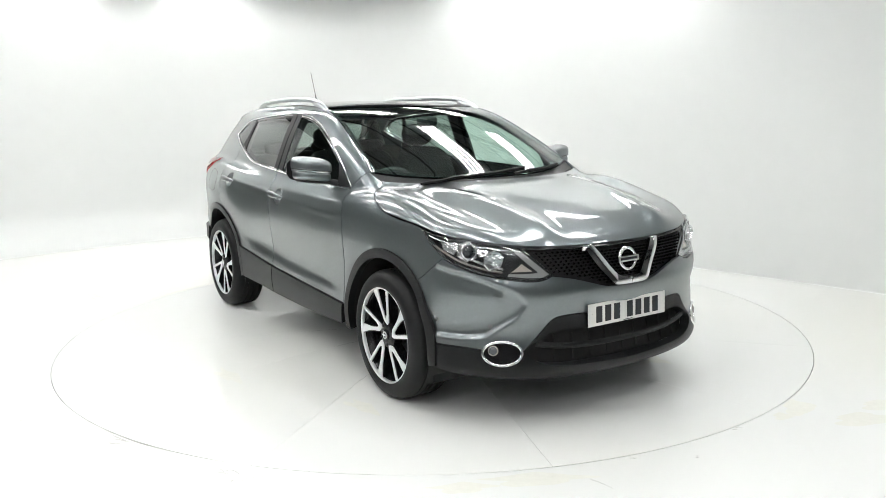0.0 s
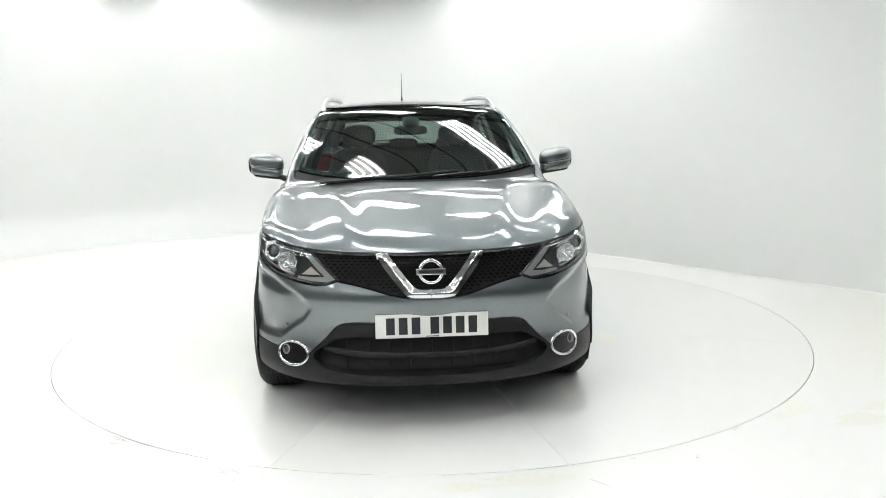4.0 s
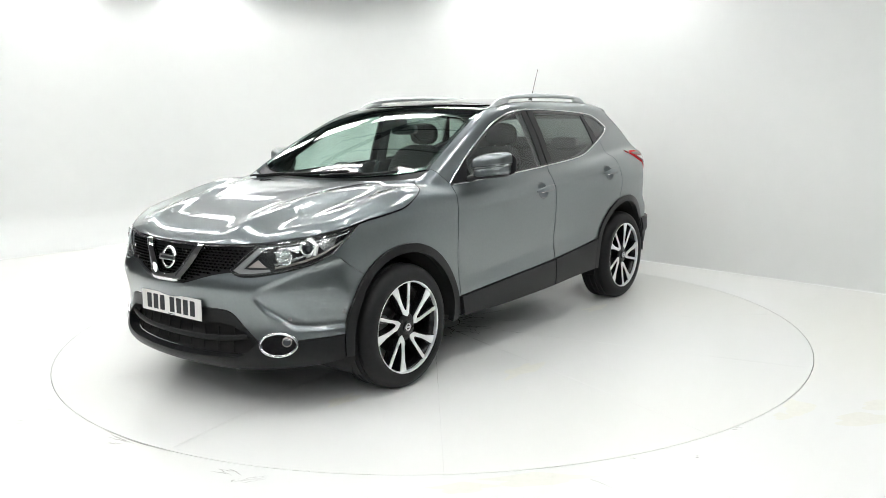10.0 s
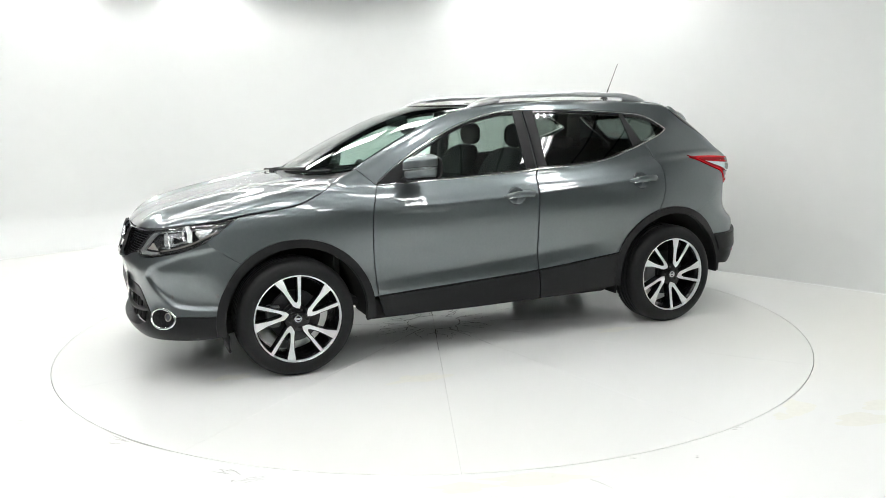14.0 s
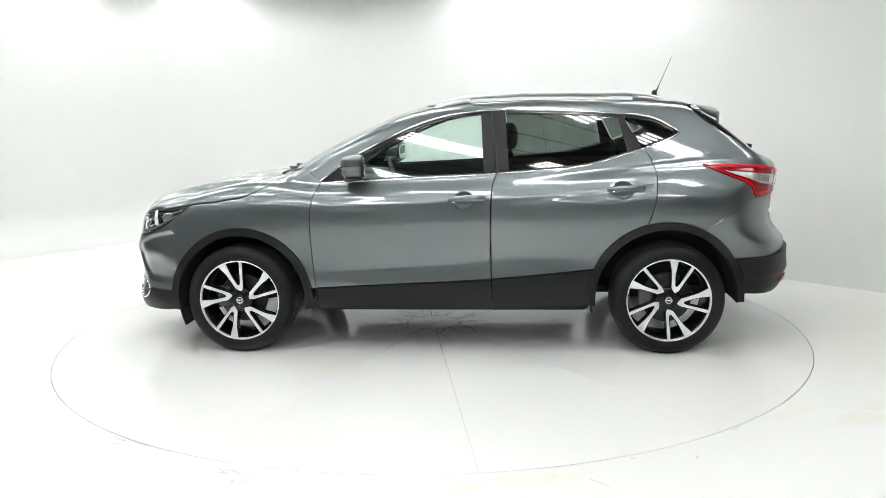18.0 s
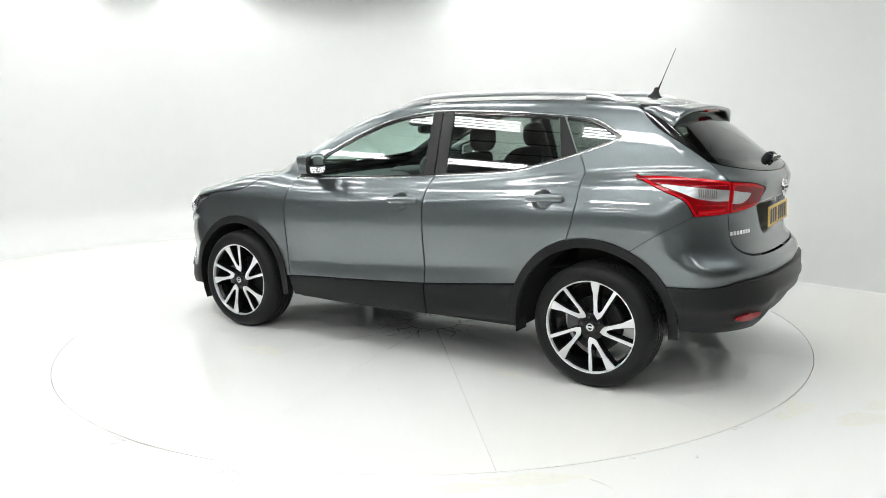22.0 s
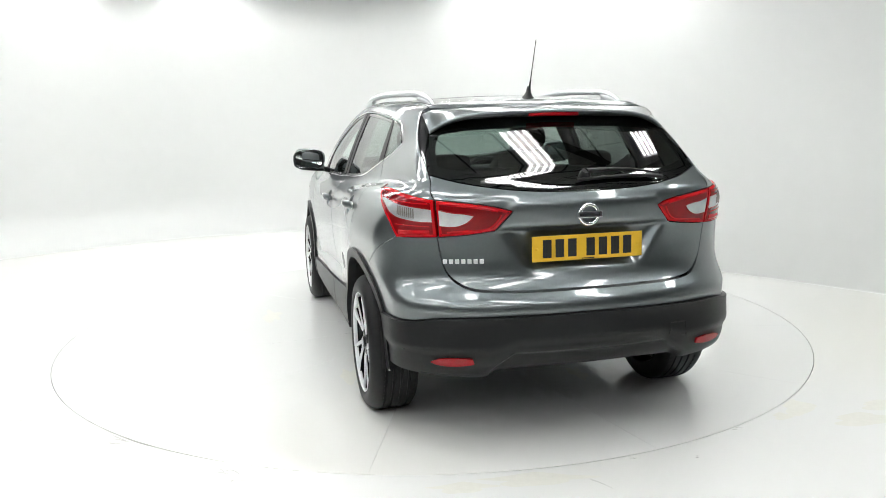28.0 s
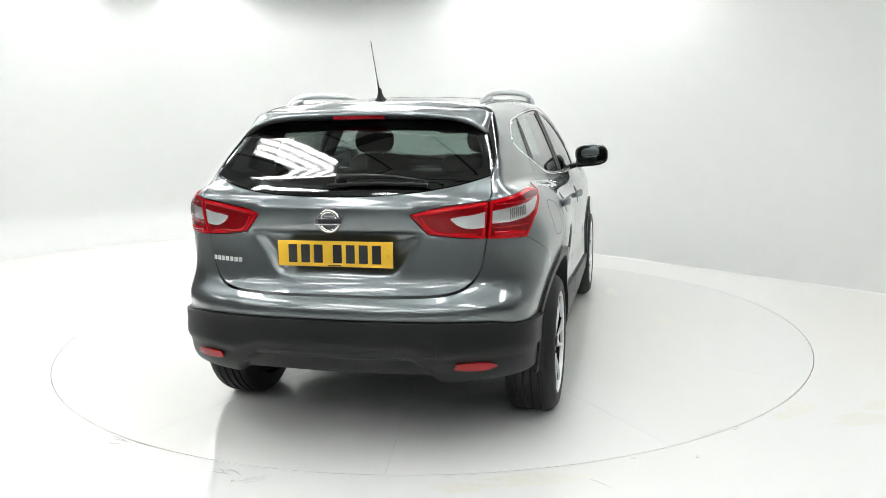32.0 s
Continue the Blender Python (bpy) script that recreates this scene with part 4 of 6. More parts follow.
def front_end(car):
    # painted bumper skin
    top = on("front", [(.935, .797), (.83, .755), (.67, .720), (.50, .703), (.435, .722)])
    under_grille = on("front", [(.435, .722), (.34, .705), (.22, .672), (.12, .648), (0, .645)])
    a0 = math.degrees(math.atan2(.648 - ARCH_F[1], 1.575 - ARCH_F[0]))
    seam = on("side", [(1.575, .648), (1.68, .715), (1.79, .80)])
    arch = side_arc(*ARCH_F, ROUT_F, 8, a0)
    line = on("front", [(0, .535), (.30, .534), (.42, .526), (.475, .48), (.60, .368), (.66, .375), (.78, .388), (.90, .392), (.99, .394)])
    out = sym(line, arch, seam, top, under_grille)
    def facet(p, q):
        """A hollow facet at each corner, from the headlamp down to the fog lamp."""
        u, v = np.abs(q[:, 0]) / .95, q[:, 1]
        hi = np.interp(u, [.545, .60, .651, .809, 1.0, 1.1], [.600, .655, .682, .737, .775, .79])
        lo = np.interp(u, [.545, .607, .745, .85, 1.1], [.600, .529, .440, .430, .430])
        e = np.minimum(hi - v, v - lo)
        return -.017 * (1 - np.exp(-np.maximum(e, 0) / .010)) / (1 + np.exp((u - 1.02) / .025)) / (1 + np.exp((.56 - u) / .01))

    bumper = panel("front_bumper", "front", out, PAINT, car, step=.011, gap=.0008, depth=.03, form=facet)[0]
    # black lower bumper with the intake cut out
    lip = on("front", [(0, .222), (.2, .224), (.48, .232), (.76, .25), (.94, .262), (1.02, .275)])
    arch2 = side_arc(*ARCH_F, ROUT_F, -7, 8)
    intake = [(0, .462), (.30, .460), (.43, .452), (.50, .415), (.55, .375), (.50, .325), (.30, .292), (0, .283)]
    il = on("front", intake)
    intake_ring = ring_of(il, (il * np.array([1, -1, 1]))[::-1])
    out = sym(lip, arch2, line[::-1])
    panel("bumper_lower", "front", out, PLASTIC, bumper, "black plastic lower bumper", step=.018, depth=.05, out=.002, holes=[intake_ring])
    panel("intake_back", "front", intake_ring, DARK, bumper, "dark air intake", step=.04, gap=-.035, depth=0, out=-.06)
    for z, w, r in ((.372, .50, .009),):
        p = on("front", [(-w, z + .03), (-w * .7, z + .008), (0, z), (w * .7, z + .008), (w, z + .03)], .03)
        part("intake_bar", tube([tuple(v - np.array([.02, 0, 0])) for v in p], r, 8, flat=1.6), PLASTIC, bumper, "black bar across the intake", True, 60)
    for k in range(-4, 5):
        p = on("front", [(k * .1, .31), (k * .1, .43)], .05)
        part("intake_rib", tube([tuple(v - np.array([.045, 0, 0])) for v in p], .005, 6), DARK, bumper)
    # fog lamps in bright rings
    for s in BOTH:
        c = [(.665 + .086 * math.cos(a), .369 + .055 * math.sin(a)) for a in np.linspace(0, 2 * math.pi, 41)]
        ringp = lift("front", np.array([(u * .95, v) for u, v in c])) * np.array([1, s, 1])
        nn = normals(ringp)
        lampo = new("fog_lamp")
        lampo.parent = car
        c2 = ringp[:-1] + nn[:-1] * .003
        part("lamp_ring", tube([tuple(v) for v in c2], .0075, 10, closed=True), CHROME, lampo, "polished ring", True, 80)
        pin = ring_of(ringp[:-1] * np.array([1, s, 1]))
        panel("lamp_recess", "front", pin, GLOSS_BLACK, lampo, "black fog lamp recess", step=.02, gap=.004, depth=.0, out=.0035, sides=(s,))
        mid = lift("front", np.array([(.705 * .95, .382)]))[0]
        nm = normals(mid[None])[0]
        q = Vector((nm[0], nm[1] * s, nm[2])).to_track_quat("Z", "Y").to_matrix().to_4x4()
        lens = lathe([(0, .006), (.010, .005), (.016, .002), (.019, 0), (.019, -.004)], 24, "z")
        part("fog_lens", shifted(lens, Matrix.Translation((mid[0] - .0, mid[1] * s, mid[2])) @ q @ Matrix.Translation((0, 0, .006))), PROJECTOR, lampo, "glossy fog lamp lens", True, 60)
        part("lens_ring", shifted(lathe([(.019, .003), (.022, .004), (.025, .001), (.024, -.003), (.019, -.003)], 24, "z", True), Matrix.Translation((mid[0], mid[1] * s, mid[2])) @ q @ Matrix.Translation((0, 0, .004))), LAMP_GREY_LIGHT, lampo, "grey lens ring", True, 50)
    # parking sensors
    for s in BOTH:
        for x, y, z in ((1.755, .845, .505), (1.992, .695, .49)):
            phi = math.atan2(y, x - 1.2)
            m = lift("front", np.array([(phi * .95, z)]))[0]
            nn = normals(m[None])[0]
            m = m + nn * (facet(None, np.array([(phi * .95, z)]))[0] + .001)
            q = Vector((nn[0], nn[1] * s, nn[2])).to_track_quat("Z", "Y").to_matrix().to_4x4()
            part("parking_sensor", shifted(lathe([(0, .002), (.009, .0015), (.012, -.001)], 16, "z"), Matrix.Translation((m[0], m[1] * s, m[2])) @ q), GREY_PLASTIC, bumper, "round grey parking sensor", True, 60)

    # upper grille: a dark honeycomb behind a bright V
    grille = new("grille")
    grille.parent = car
    gl = [on("front", [(0, .842), (.3, .845), (.5, .853), (.57, .856)]), on("front", [(.57, .856), (.50, .79), (.44, .728)]), on("front", [(.44, .728), (.34, .71), (.22, .677), (.12, .652), (0, .648)])]
    out = sym(*gl)
    panel("grille_back", "front", out, DARK, grille, "dark space behind the grille", step=.04, depth=.0, out=-.03)
    poly = chart("front", out)
    w = .026
    rows = int(.22 / (w * .56)) + 1
    vs, fs = [], []
    for i in range(-28, 29):
        for j in range(rows):
            u, v = i * w * 1.0 + (j % 2) * w * .5, .64 + j * w * .56
            a = [(u - w * .42, v), (u, v + w * .22), (u + w * .42, v), (u, v - w * .22)]
            b = [(u - w * .30, v), (u, v + w * .12), (u + w * .30, v), (u, v - w * .12)]
            if not inside(shrink(poly, .008), np.array(a)).all():
                continue
            k = len(vs)
            vs += a + b
            fs += [(k + e, k + (e + 1) % 4, k + 4 + (e + 1) % 4, k + 4 + e) for e in range(4)]
    p = lift("front", np.array(vs))
    nn = normals(p)
    inner_v = np.array([1 if i % 8 >= 4 else 0 for i in range(len(p))])
    p = p - nn * (.010 + .014 * inner_v)[:, None]
    tagged(sheet("honeycomb", p, fs, MESH_BLACK, grille, "gloss black honeycomb mesh", smooth=False), kind="stuff")
    strip("grille_edge", on("front", [(.56, .855), (.5, .852), (.3, .8435), (0, .840), (-.3, .8435), (-.5, .852), (-.56, .855)]), .010, .003, GLOSS_BLACK, grille, "", (1,), -.004)
    # V: a wide folded bright band
    vo = [(.262, .843), (.205, .765), (.125, .672), (.105, .657), (.07, .651), (0, .650)]
    vi = [(0, .684), (.05, .685), (.078, .697), (.15, .78), (.207, .843)]
    h = ring_of(on("front", vo[:3] + vo[3:]), on("front", vi))
    out = ring_of(h, (h * np.array([1, -1, 1]))[::-1])
    
    def fold(p, q):
        """A ridge along the middle of each arm of the V."""
        u, v = np.abs(q[:, 0]) / .95, q[:, 1]
        k = np.clip(((u - .095) * .14 + (v - .668) * .175) / (.14 ** 2 + .175 ** 2), 0, 1)
        d = np.hypot(u - .095 - .14 * k, v - .668 - .175 * k)
        d = np.minimum(d, np.where(u < .095, np.abs(v - .668), d))
        return .010 * np.clip(1 - d / .026, 0, 1)
    panel("grille_v", "front", out, CHROME, grille, "polished V-shaped grille band", step=.006, gap=0, depth=.03, out=.012, form=fold)
    emblem(car, (2.172, 0, .766), Vector((1, 0, .18)), .060)
    # headlamps
    for s in BOTH:
        headlamp(car, s)
    plate(car, PLATE_WHITE, (2.182, 0, .518), Vector((1, 0, .03)), "white front number plate")


def emblem(parent, at, way, r):
    """A bright ring with a cross bar: plain shapes."""
    m = Matrix.Translation(at) @ way.to_track_quat("Z", "Y").to_matrix().to_4x4()
    e = new("emblem")
    e.parent = parent
    part("emblem_ring", shifted(lathe([(r, .006), (r - .003, .011), (r - .010, .014), (r - .016, .011), (r - .018, .004), (r - .016, 0), (r, 0)], 40, "z", True), m), CHROME, e, "polished ring", True, 50)
    part("emblem_bar", shifted(rbox((-r * 1.14, -.0145, .002), (r * 1.14, .0145, .0165), .003), m), CHROME, e, "polished cross bar")
    part("emblem_mark", shifted(rbox((-r * .92, -.0065, .016), (r * .92, .0065, .0175), .0006, 1), m), INK, e, "dark bar in place of the maker's letters")


def plate(parent, mat, at, way, label):
    """A number plate with plain dark bars in place of its characters."""
    m = Matrix.Translation(at) @ way.to_track_quat("Z", "Y").to_matrix().to_4x4()
    if way.x > 0:
        m = Matrix.Translation(at) @ Matrix(((0, 0, 1), (1, 0, 0), (0, 1, 0))).to_4x4() @ Euler((-math.atan2(way.z, way.x), 0, 0)).to_matrix().to_4x4()
    else:
        m = Matrix.Translation(at) @ Matrix(((0, 0, -1), (-1, 0, 0), (0, 1, 0))).to_4x4() @ Euler((-math.atan2(way.z, -way.x), 0, 0)).to_matrix().to_4x4()
    p = part("number_plate", shifted(rbox((-.26, -.0555, 0), (.26, .0555, .005), .002), m), mat, parent, label)
    x = -.215
    for k in range(7):
        x += .028 if k == 3 else 0
        part("plate_bar", shifted(rbox((x + .004, -.0395, .0045), (x + .044, .0395, .0062), .0006, 1), m), INK, p, "dark bar on the plate")
        x += .0585
    part("plate_note", shifted(rbox((-.03, -.052, .0045), (.03, -.048, .0056), .0004, 1), m), INK, p)
    for e in (-1, 1):
        part("plate_screw", shifted(lathe([(0, .008), (.006, .007), (.0075, .0045)], 12, "z"), m @ Matrix.Translation((e * .238, 0, 0))), mat, p)


LAMP = [(1.10, .925), (1.02, .913), (.90, .896), (.76, .880), (.66, .867), (.575, .856)]


def headlamp(car, s):
    lamp = new("headlamp")
    lamp.parent = car
    out = ring_of(on("front", LAMP), on("front", [(.575, .856), (.50, .795), (.425, .732)]), on("front", [(.425, .732), (.445, .716), (.50, .708), (.58, .711), (.68, .724), (.83, .758), (.935, .80), (1.02, .860), (1.10, .925)]))
    panel("lamp_lens", "front", out, LENS_GLASS, lamp, "clear headlamp cover", step=.02, gap=.003, depth=.012, out=.001, sides=(s,))
    panel("lamp_housing", "front", out, LAMP_GREY, lamp, "grey inner housing", step=.02, gap=.001, depth=.0, out=-.05, sides=(s,))
    edge = lift("front", shrink(chart("front", out), .005))
    part("lamp_rim", tube([tuple(v * np.array([1, s, 1]) - np.array([.004, .002 * s, 0])) for v in edge[::2]], .0045, 8, closed=True), GLOSS_BLACK, lamp, "", True, 80)

    def spot(phi, z, back):
        m = lift("front", np.array([(phi * .95, z)]))[0]
        return Matrix.Translation((m[0] - back, (m[1] - back * .25) * s, m[2])) @ Vector((1, .25 * s, -.02)).to_track_quat("Z", "Y").to_matrix().to_4x4()
    # outer projector in a six-sided bright bezel
    r, m = .030, spot(.812, .838, .020)
    part("projector_bezel", shifted(lathe([(r + .026, -.012), (r + .024, .004), (r + .016, .012), (r + .004, .004), (r + .001, -.012)], 6, "z"), m @ Matrix.Rotation(radians(18), 4, "Z")), LAMP_BOWL, lamp, "bright six-sided projector bezel")
    part("projector_ring", shifted(lathe([(r + .006, .0), (r + .004, .010), (r, .011), (r - .003, .005), (r - .003, -.012), (r + .006, -.012)], 32, "z", True), m), CHROME, lamp, "polished projector ring", True, 50)
    part("projector_lens", shifted(lathe([(0, .012), (r * .5, .009), (r * .8, .002), (r, -.008)], 28, "z"), m), PROJECTOR, lamp, "dark glass projector lens", True, 50)
    # inner main-beam bowl of flat facets with a capped bulb
    m = spot(.702, .803, .018)
    part("beam_bowl", shifted(lathe([(.047, .012), (.043, .010), (.036, -.006), (.024, -.020), (.010, -.026), (0, -.026)], 9, "z"), m), LAMP_BOWL, lamp, "bright faceted main-beam bowl")
    part("bowl_edge", shifted(lathe([(.049, .008), (.050, .013), (.046, .014), (.044, .009)], 9, "z", True), m), CHROME, lamp, "polished edge of the bowl")
    part("bulb_cap", shifted(lathe([(0, .004), (.007, .002), (.009, -.006), (.008, -.024)], 12, "z"), m), SILVER, lamp, "silver bulb cap", True, 50)
    # bright plates beside and between the two
    for ring, depth_in, nm in (([(.955, .842), (.975, .880), (.885, .872), (.868, .855), (.90, .822), (.955, .842)], -.018, "outer_plate"), ([(.775, .818), (.79, .862), (.70, .852), (.665, .838), (.735, .830), (.775, .818)], -.030, "upper_plate"), ([(.86, .800), (.80, .797), (.755, .780), (.66, .758), (.655, .768), (.745, .793), (.80, .808), (.86, .812), (.86, .800)], -.016, "lower_plate")):
        o2 = ring_of(*[on("front", [ring[i], ring[i + 1]]) for i in range(len(ring) - 1)])
        panel(nm, "front", o2, LAMP_BOWL, lamp, "bright reflector plate", step=.012, gap=.001, depth=.014, out=depth_in, sides=(s,))
    trim = on("front", [(1.03, .902), (.95, .884), (.80, .867), (.70, .857), (.58, .843)], .02)
    part("lamp_trim", tube([tuple((v - np.array([.012, .006, .004])) * np.array([1, s, 1])) for v in trim], .006, 8, flat=.7), LAMP_BOWL, lamp, "bright upper trim", True, 60)
    # pale light guide folded round the inner corner, with the indicator window inside it
    guide = [(.445, .733), (.51, .788), (.580, .847), (.615, .847), (.545, .782), (.50, .744), (.56, .741), (.635, .744), (.64, .731), (.56, .722), (.48, .719), (.445, .733)]
    o3 = ring_of(*[on("front", [guide[i], guide[i + 1]]) for i in range(len(guide) - 1)])
    panel("light_guide", "front", o3, DRL_GREY, lamp, "pale running-light guide", step=.010, gap=.001, depth=.012, out=-.010, sides=(s,))
    o4 = ring_of(on("front", [(.522, .750), (.575, .788)]), on("front", [(.575, .788), (.600, .766), (.625, .749)]), on("front", [(.625, .749), (.522, .750)]))
    panel("indicator", "front", o4, AMBER, lamp, "pale amber indicator window", step=.012, gap=.001, depth=.010, out=-.016, sides=(s,))
    led = on("front", [(.99, .852), (.90, .808), (.83, .779), (.74, .755), (.66, .740)], .02)
    part("light_strip", tube([tuple((v - np.array([.012, .006, -.006])) * np.array([1, s, 1])) for v in led], .0045, 8, flat=1.3), LAMP_GREY_LIGHT, lamp, "grey lower edge of the lamp", True, 60)


PROJECTOR = material("projector_lens", (.06, .065, .075), .04, .2, coat=1.0)


def rear_end(car, gate_edge, lamp_out):
    # tailgate lower skin
    edge = on("rear", [(0, .719), (.25, .718), (.42, .720), (.53, .728), (.60, .748), (.66, .79), (.69, .85), (.703, .93), (.708, .955)])
    lampi = np.concatenate([on("rear", [(.705, .952), (.58, .962), (.455, .978)]), on("rear", [(.455, .978), (.375, 1.062)]), on("rear", [(.375, 1.062), (.47, 1.086), (.60, 1.103), (.71, 1.113)])])
    up = gate_edge[(gate_edge[:, 2] > 1.112) & (gate_edge[:, 2] < 1.213)]
    glass_low = np.concatenate([lift("back", fine([(.645, 1.212), (.56, 1.187), (.45, 1.166), (.28, 1.146), (0, 1.136)], .015))])
    out = sym(edge, lampi, up, glass_low)
    def gate_form(p, q):
        """A dished plate recess below a proud ledge."""
        u, v = np.abs(q[:, 0]) / .95, q[:, 1]
        half = .285 + .125 * np.clip((v - .80) / .17, 0, 1)
        soft = lambda a, w: 1 / (1 + np.exp(-a / w))
        wing = .47 - .10 * np.clip((v - .985) / .115, 0, 1)
        return -.036 * soft(half - u, .012) * soft(v - .815, .010) * soft(.982 - v, .005) + .010 * soft(wing - u, .008) * soft(v - .982, .004) * soft(1.10 - v, .005)
    gate = panel("tailgate", "rear", out, PAINT, car, step=.011, depth=.03, form=gate_form)[0]
    # rear window
    gtop = lift("back", fine([(.575, 1.435), (.50, 1.449), (.3, 1.462), (0, 1.467)], .02))
    gside = lift("back", fine([(.645, 1.212), (.648, 1.27), (.625, 1.36), (.575, 1.435)], .015))
    out = sym(glass_low[::-1], gside, gtop)
    back = panel("rear_window", "back", out, BACK_GLASS, gate, "dark tinted rear window", step=.03, gap=.003, depth=.006, out=-.002)[0]
    inner = lift("back", shrink(chart("back", out), .05))
    panel("window_band", "back", out, GLOSS_BLACK, gate, "black printed band round the rear window", step=.03, gap=.002, depth=.012, out=-.006, holes=[inner])
    # spoiler: a painted blade over the window with black side fins
    n, m = 41, 12
    ys = np.linspace(-.592, .592, n)
    vs, fs = [], []
    for y in ys:
        k = abs(y) / .592
        x0 = -1.478 - .085 * (1 - k ** 2.2)
        z0 = lift("top", np.array([(x0, y)]))[0, 2]
        x1, z1 = -1.70 + .05 * k ** 4, 1.487 - .075 * k ** 6 - .012 * k
        prof = [(x0, z0), (x0 - .05, z0 - .004), (x0 * .5 + x1 * .5, (z0 + z1) / 2 + .004), (x1 + .02, z1 + .003), (x1, z1 - .004), (x1 + .002, z1 - .014), (x1 + .02, z1 - .024), (x0 * .5 + x1 * .5, z0 - .055), (x0 - .03, z0 - .07), (x0 + .01, z0 - .06)]
        vs += [(px, y, pz) for px, pz in prof]
    k = 10
    for i in range(n - 1):
        for j in range(k):
            fs.append((i * k + j, i * k + (j + 1) % k, (i + 1) * k + (j + 1) % k, (i + 1) * k + j))
    fs += [tuple(range(k))[::-1], tuple((n - 1) * k + j for j in range(k))]
    sp = sheet("spoiler", vs, [f[::-1] for f in fs], PAINT, gate, "painted roof spoiler")
    for f in sp.data.polygons[-2:]:
        f.use_smooth = False
    part("brake_light", rbox((-1.697, -.125, 1.455), (-1.672, .125, 1.474), .004), DEEP_RED, gate, "high-level red brake light")
    for s in BOTH:
        ge = gate_edge[gate_edge[:, 2] > 1.24]
        gi = lift("back", fine([(.565, 1.435), (.605, 1.37), (.63, 1.30), (.638, 1.25)], .012))
        fin = ring_of(gi, ge + np.array([-.004, 0, 0]))
        panel("spoiler_fin", "rear", fin, GLOSS_BLACK, gate, "gloss black side fin beside the rear window", step=.02, gap=.001, depth=.02, out=.001, sides=(s,))
    # pressings, badges, plate
    plate(car, PLATE_YELLOW, (-2.070, -.005, .892), Vector((-1, 0, .03)), "yellow rear number plate")
    emblem(car, (-2.096, .004, 1.037), Vector((-1, 0, .02)), .051)
    for i in range(7):
        u = .675 - i * .0265
        q = lift("rear", np.array([(u * .95, .846)]))[0]
        nn = Vector(normals(q[None])[0])
        mt = Matrix.Translation(q) @ nn.to_track_quat("Z", "Y").to_matrix().to_4x4()
        part("badge_bar", shifted(rbox((-.009, -.010, -.002), (.009, .010, .004), .002), mt), MACHINED, gate, "bright bar in place of the model's letters")
    # wiper
    wp = lift("back", np.array([(-.0 - .02, 1.19), (-.12, 1.196), (-.25, 1.196), (-.385, 1.184)]))
    nn = normals(wp)
    part("rear_wiper_arm", tube([tuple(v) for v in wp + nn * np.array([.03, .028, .022, .014])[:, None]], [.022, .014, .011, .006], 10, flat=.6), PLASTIC, gate, "black rear wiper arm", True, 60)
    part("rear_wiper_blade", tube([tuple(v) for v in lift("back", fine([(.03, 1.172), (-.2, 1.180), (-.40, 1.172)], .05)) + normals(lift("back", fine([(.03, 1.172), (-.2, 1.180), (-.40, 1.172)], .05))) * .010], .008, 8), PLASTIC, gate, "black rear wiper blade", True, 60)
    part("wiper_pivot", shifted(lathe([(0, .035), (.02, .032), (.027, .01), (.028, -.02)], 20, "z"), Matrix.Translation(wp[0]) @ Vector(nn[0]).to_track_quat("Z", "Y").to_matrix().to_4x4()), PLASTIC, gate, "black wiper pivot cap", True, 50)
    # rear bumper: painted above, black below
    line = on("rear", [(0, .625), (.43, .621), (.60, .617), (.70, .610), (.78, .596), (.90, .588), (1.02, .585)])
    a_hi = 180 - math.degrees(math.atan2(.765 - ARCH_R[1], -(-1.535 - ARCH_R[0])))
    a_lo = 180 - math.degrees(math.atan2(.585 - ARCH_R[1], .40))
    seam = on("side", [(-1.535, .765), (-1.68, .86), (-1.826, .945)])
    arch = side_arc(*ARCH_R, ROUT_R, a_lo, a_hi)
    under_lamp = on("rear", [(.905, .944), (.80, .946), (.708, .951)])
    out = sym(line, arch, seam, under_lamp, on("rear", [(.708, .951), (.703, .92), (.69, .85), (.66, .785), (.60, .742), (.53, .722), (.42, .714), (.25, .712), (0, .713)]))
    bumper = panel("rear_bumper", "rear", out, PAINT, car, step=.018, gap=.0008, depth=.03)[0]
    low = on("rear", [(0, .352), (.30, .352), (.42, .345), (.55, .348), (.78, .355), (.95, .365)])
    a_end = 180 - math.degrees(math.atan2(.365 - ARCH_R[1], .455))
    arch = side_arc(*ARCH_R, ROUT_R, a_end, a_lo)
    out = sym(low, arch, line[::-1])

    def press(p, q):
        """The lower rear valance is set in below the bumper's step."""
        u, v = np.abs(q[:, 0]) / .95, q[:, 1]
        edge = .455 - .09 * np.clip((u - .36) / .12, 0, 1)
        shelf = .018 / (1 + np.exp(-(v - (.50 - .035 * np.clip((u - .34) / .12, 0, 1))) / .007))
        return .004 + shelf - .036 / (1 + np.exp((v - edge) / .004)) / (1 + np.exp((u - .47) / .01))
    panel("bumper_lower", "rear", out, PLASTIC, bumper, "black plastic lower rear bumper", step=.014, depth=.05, form=press)
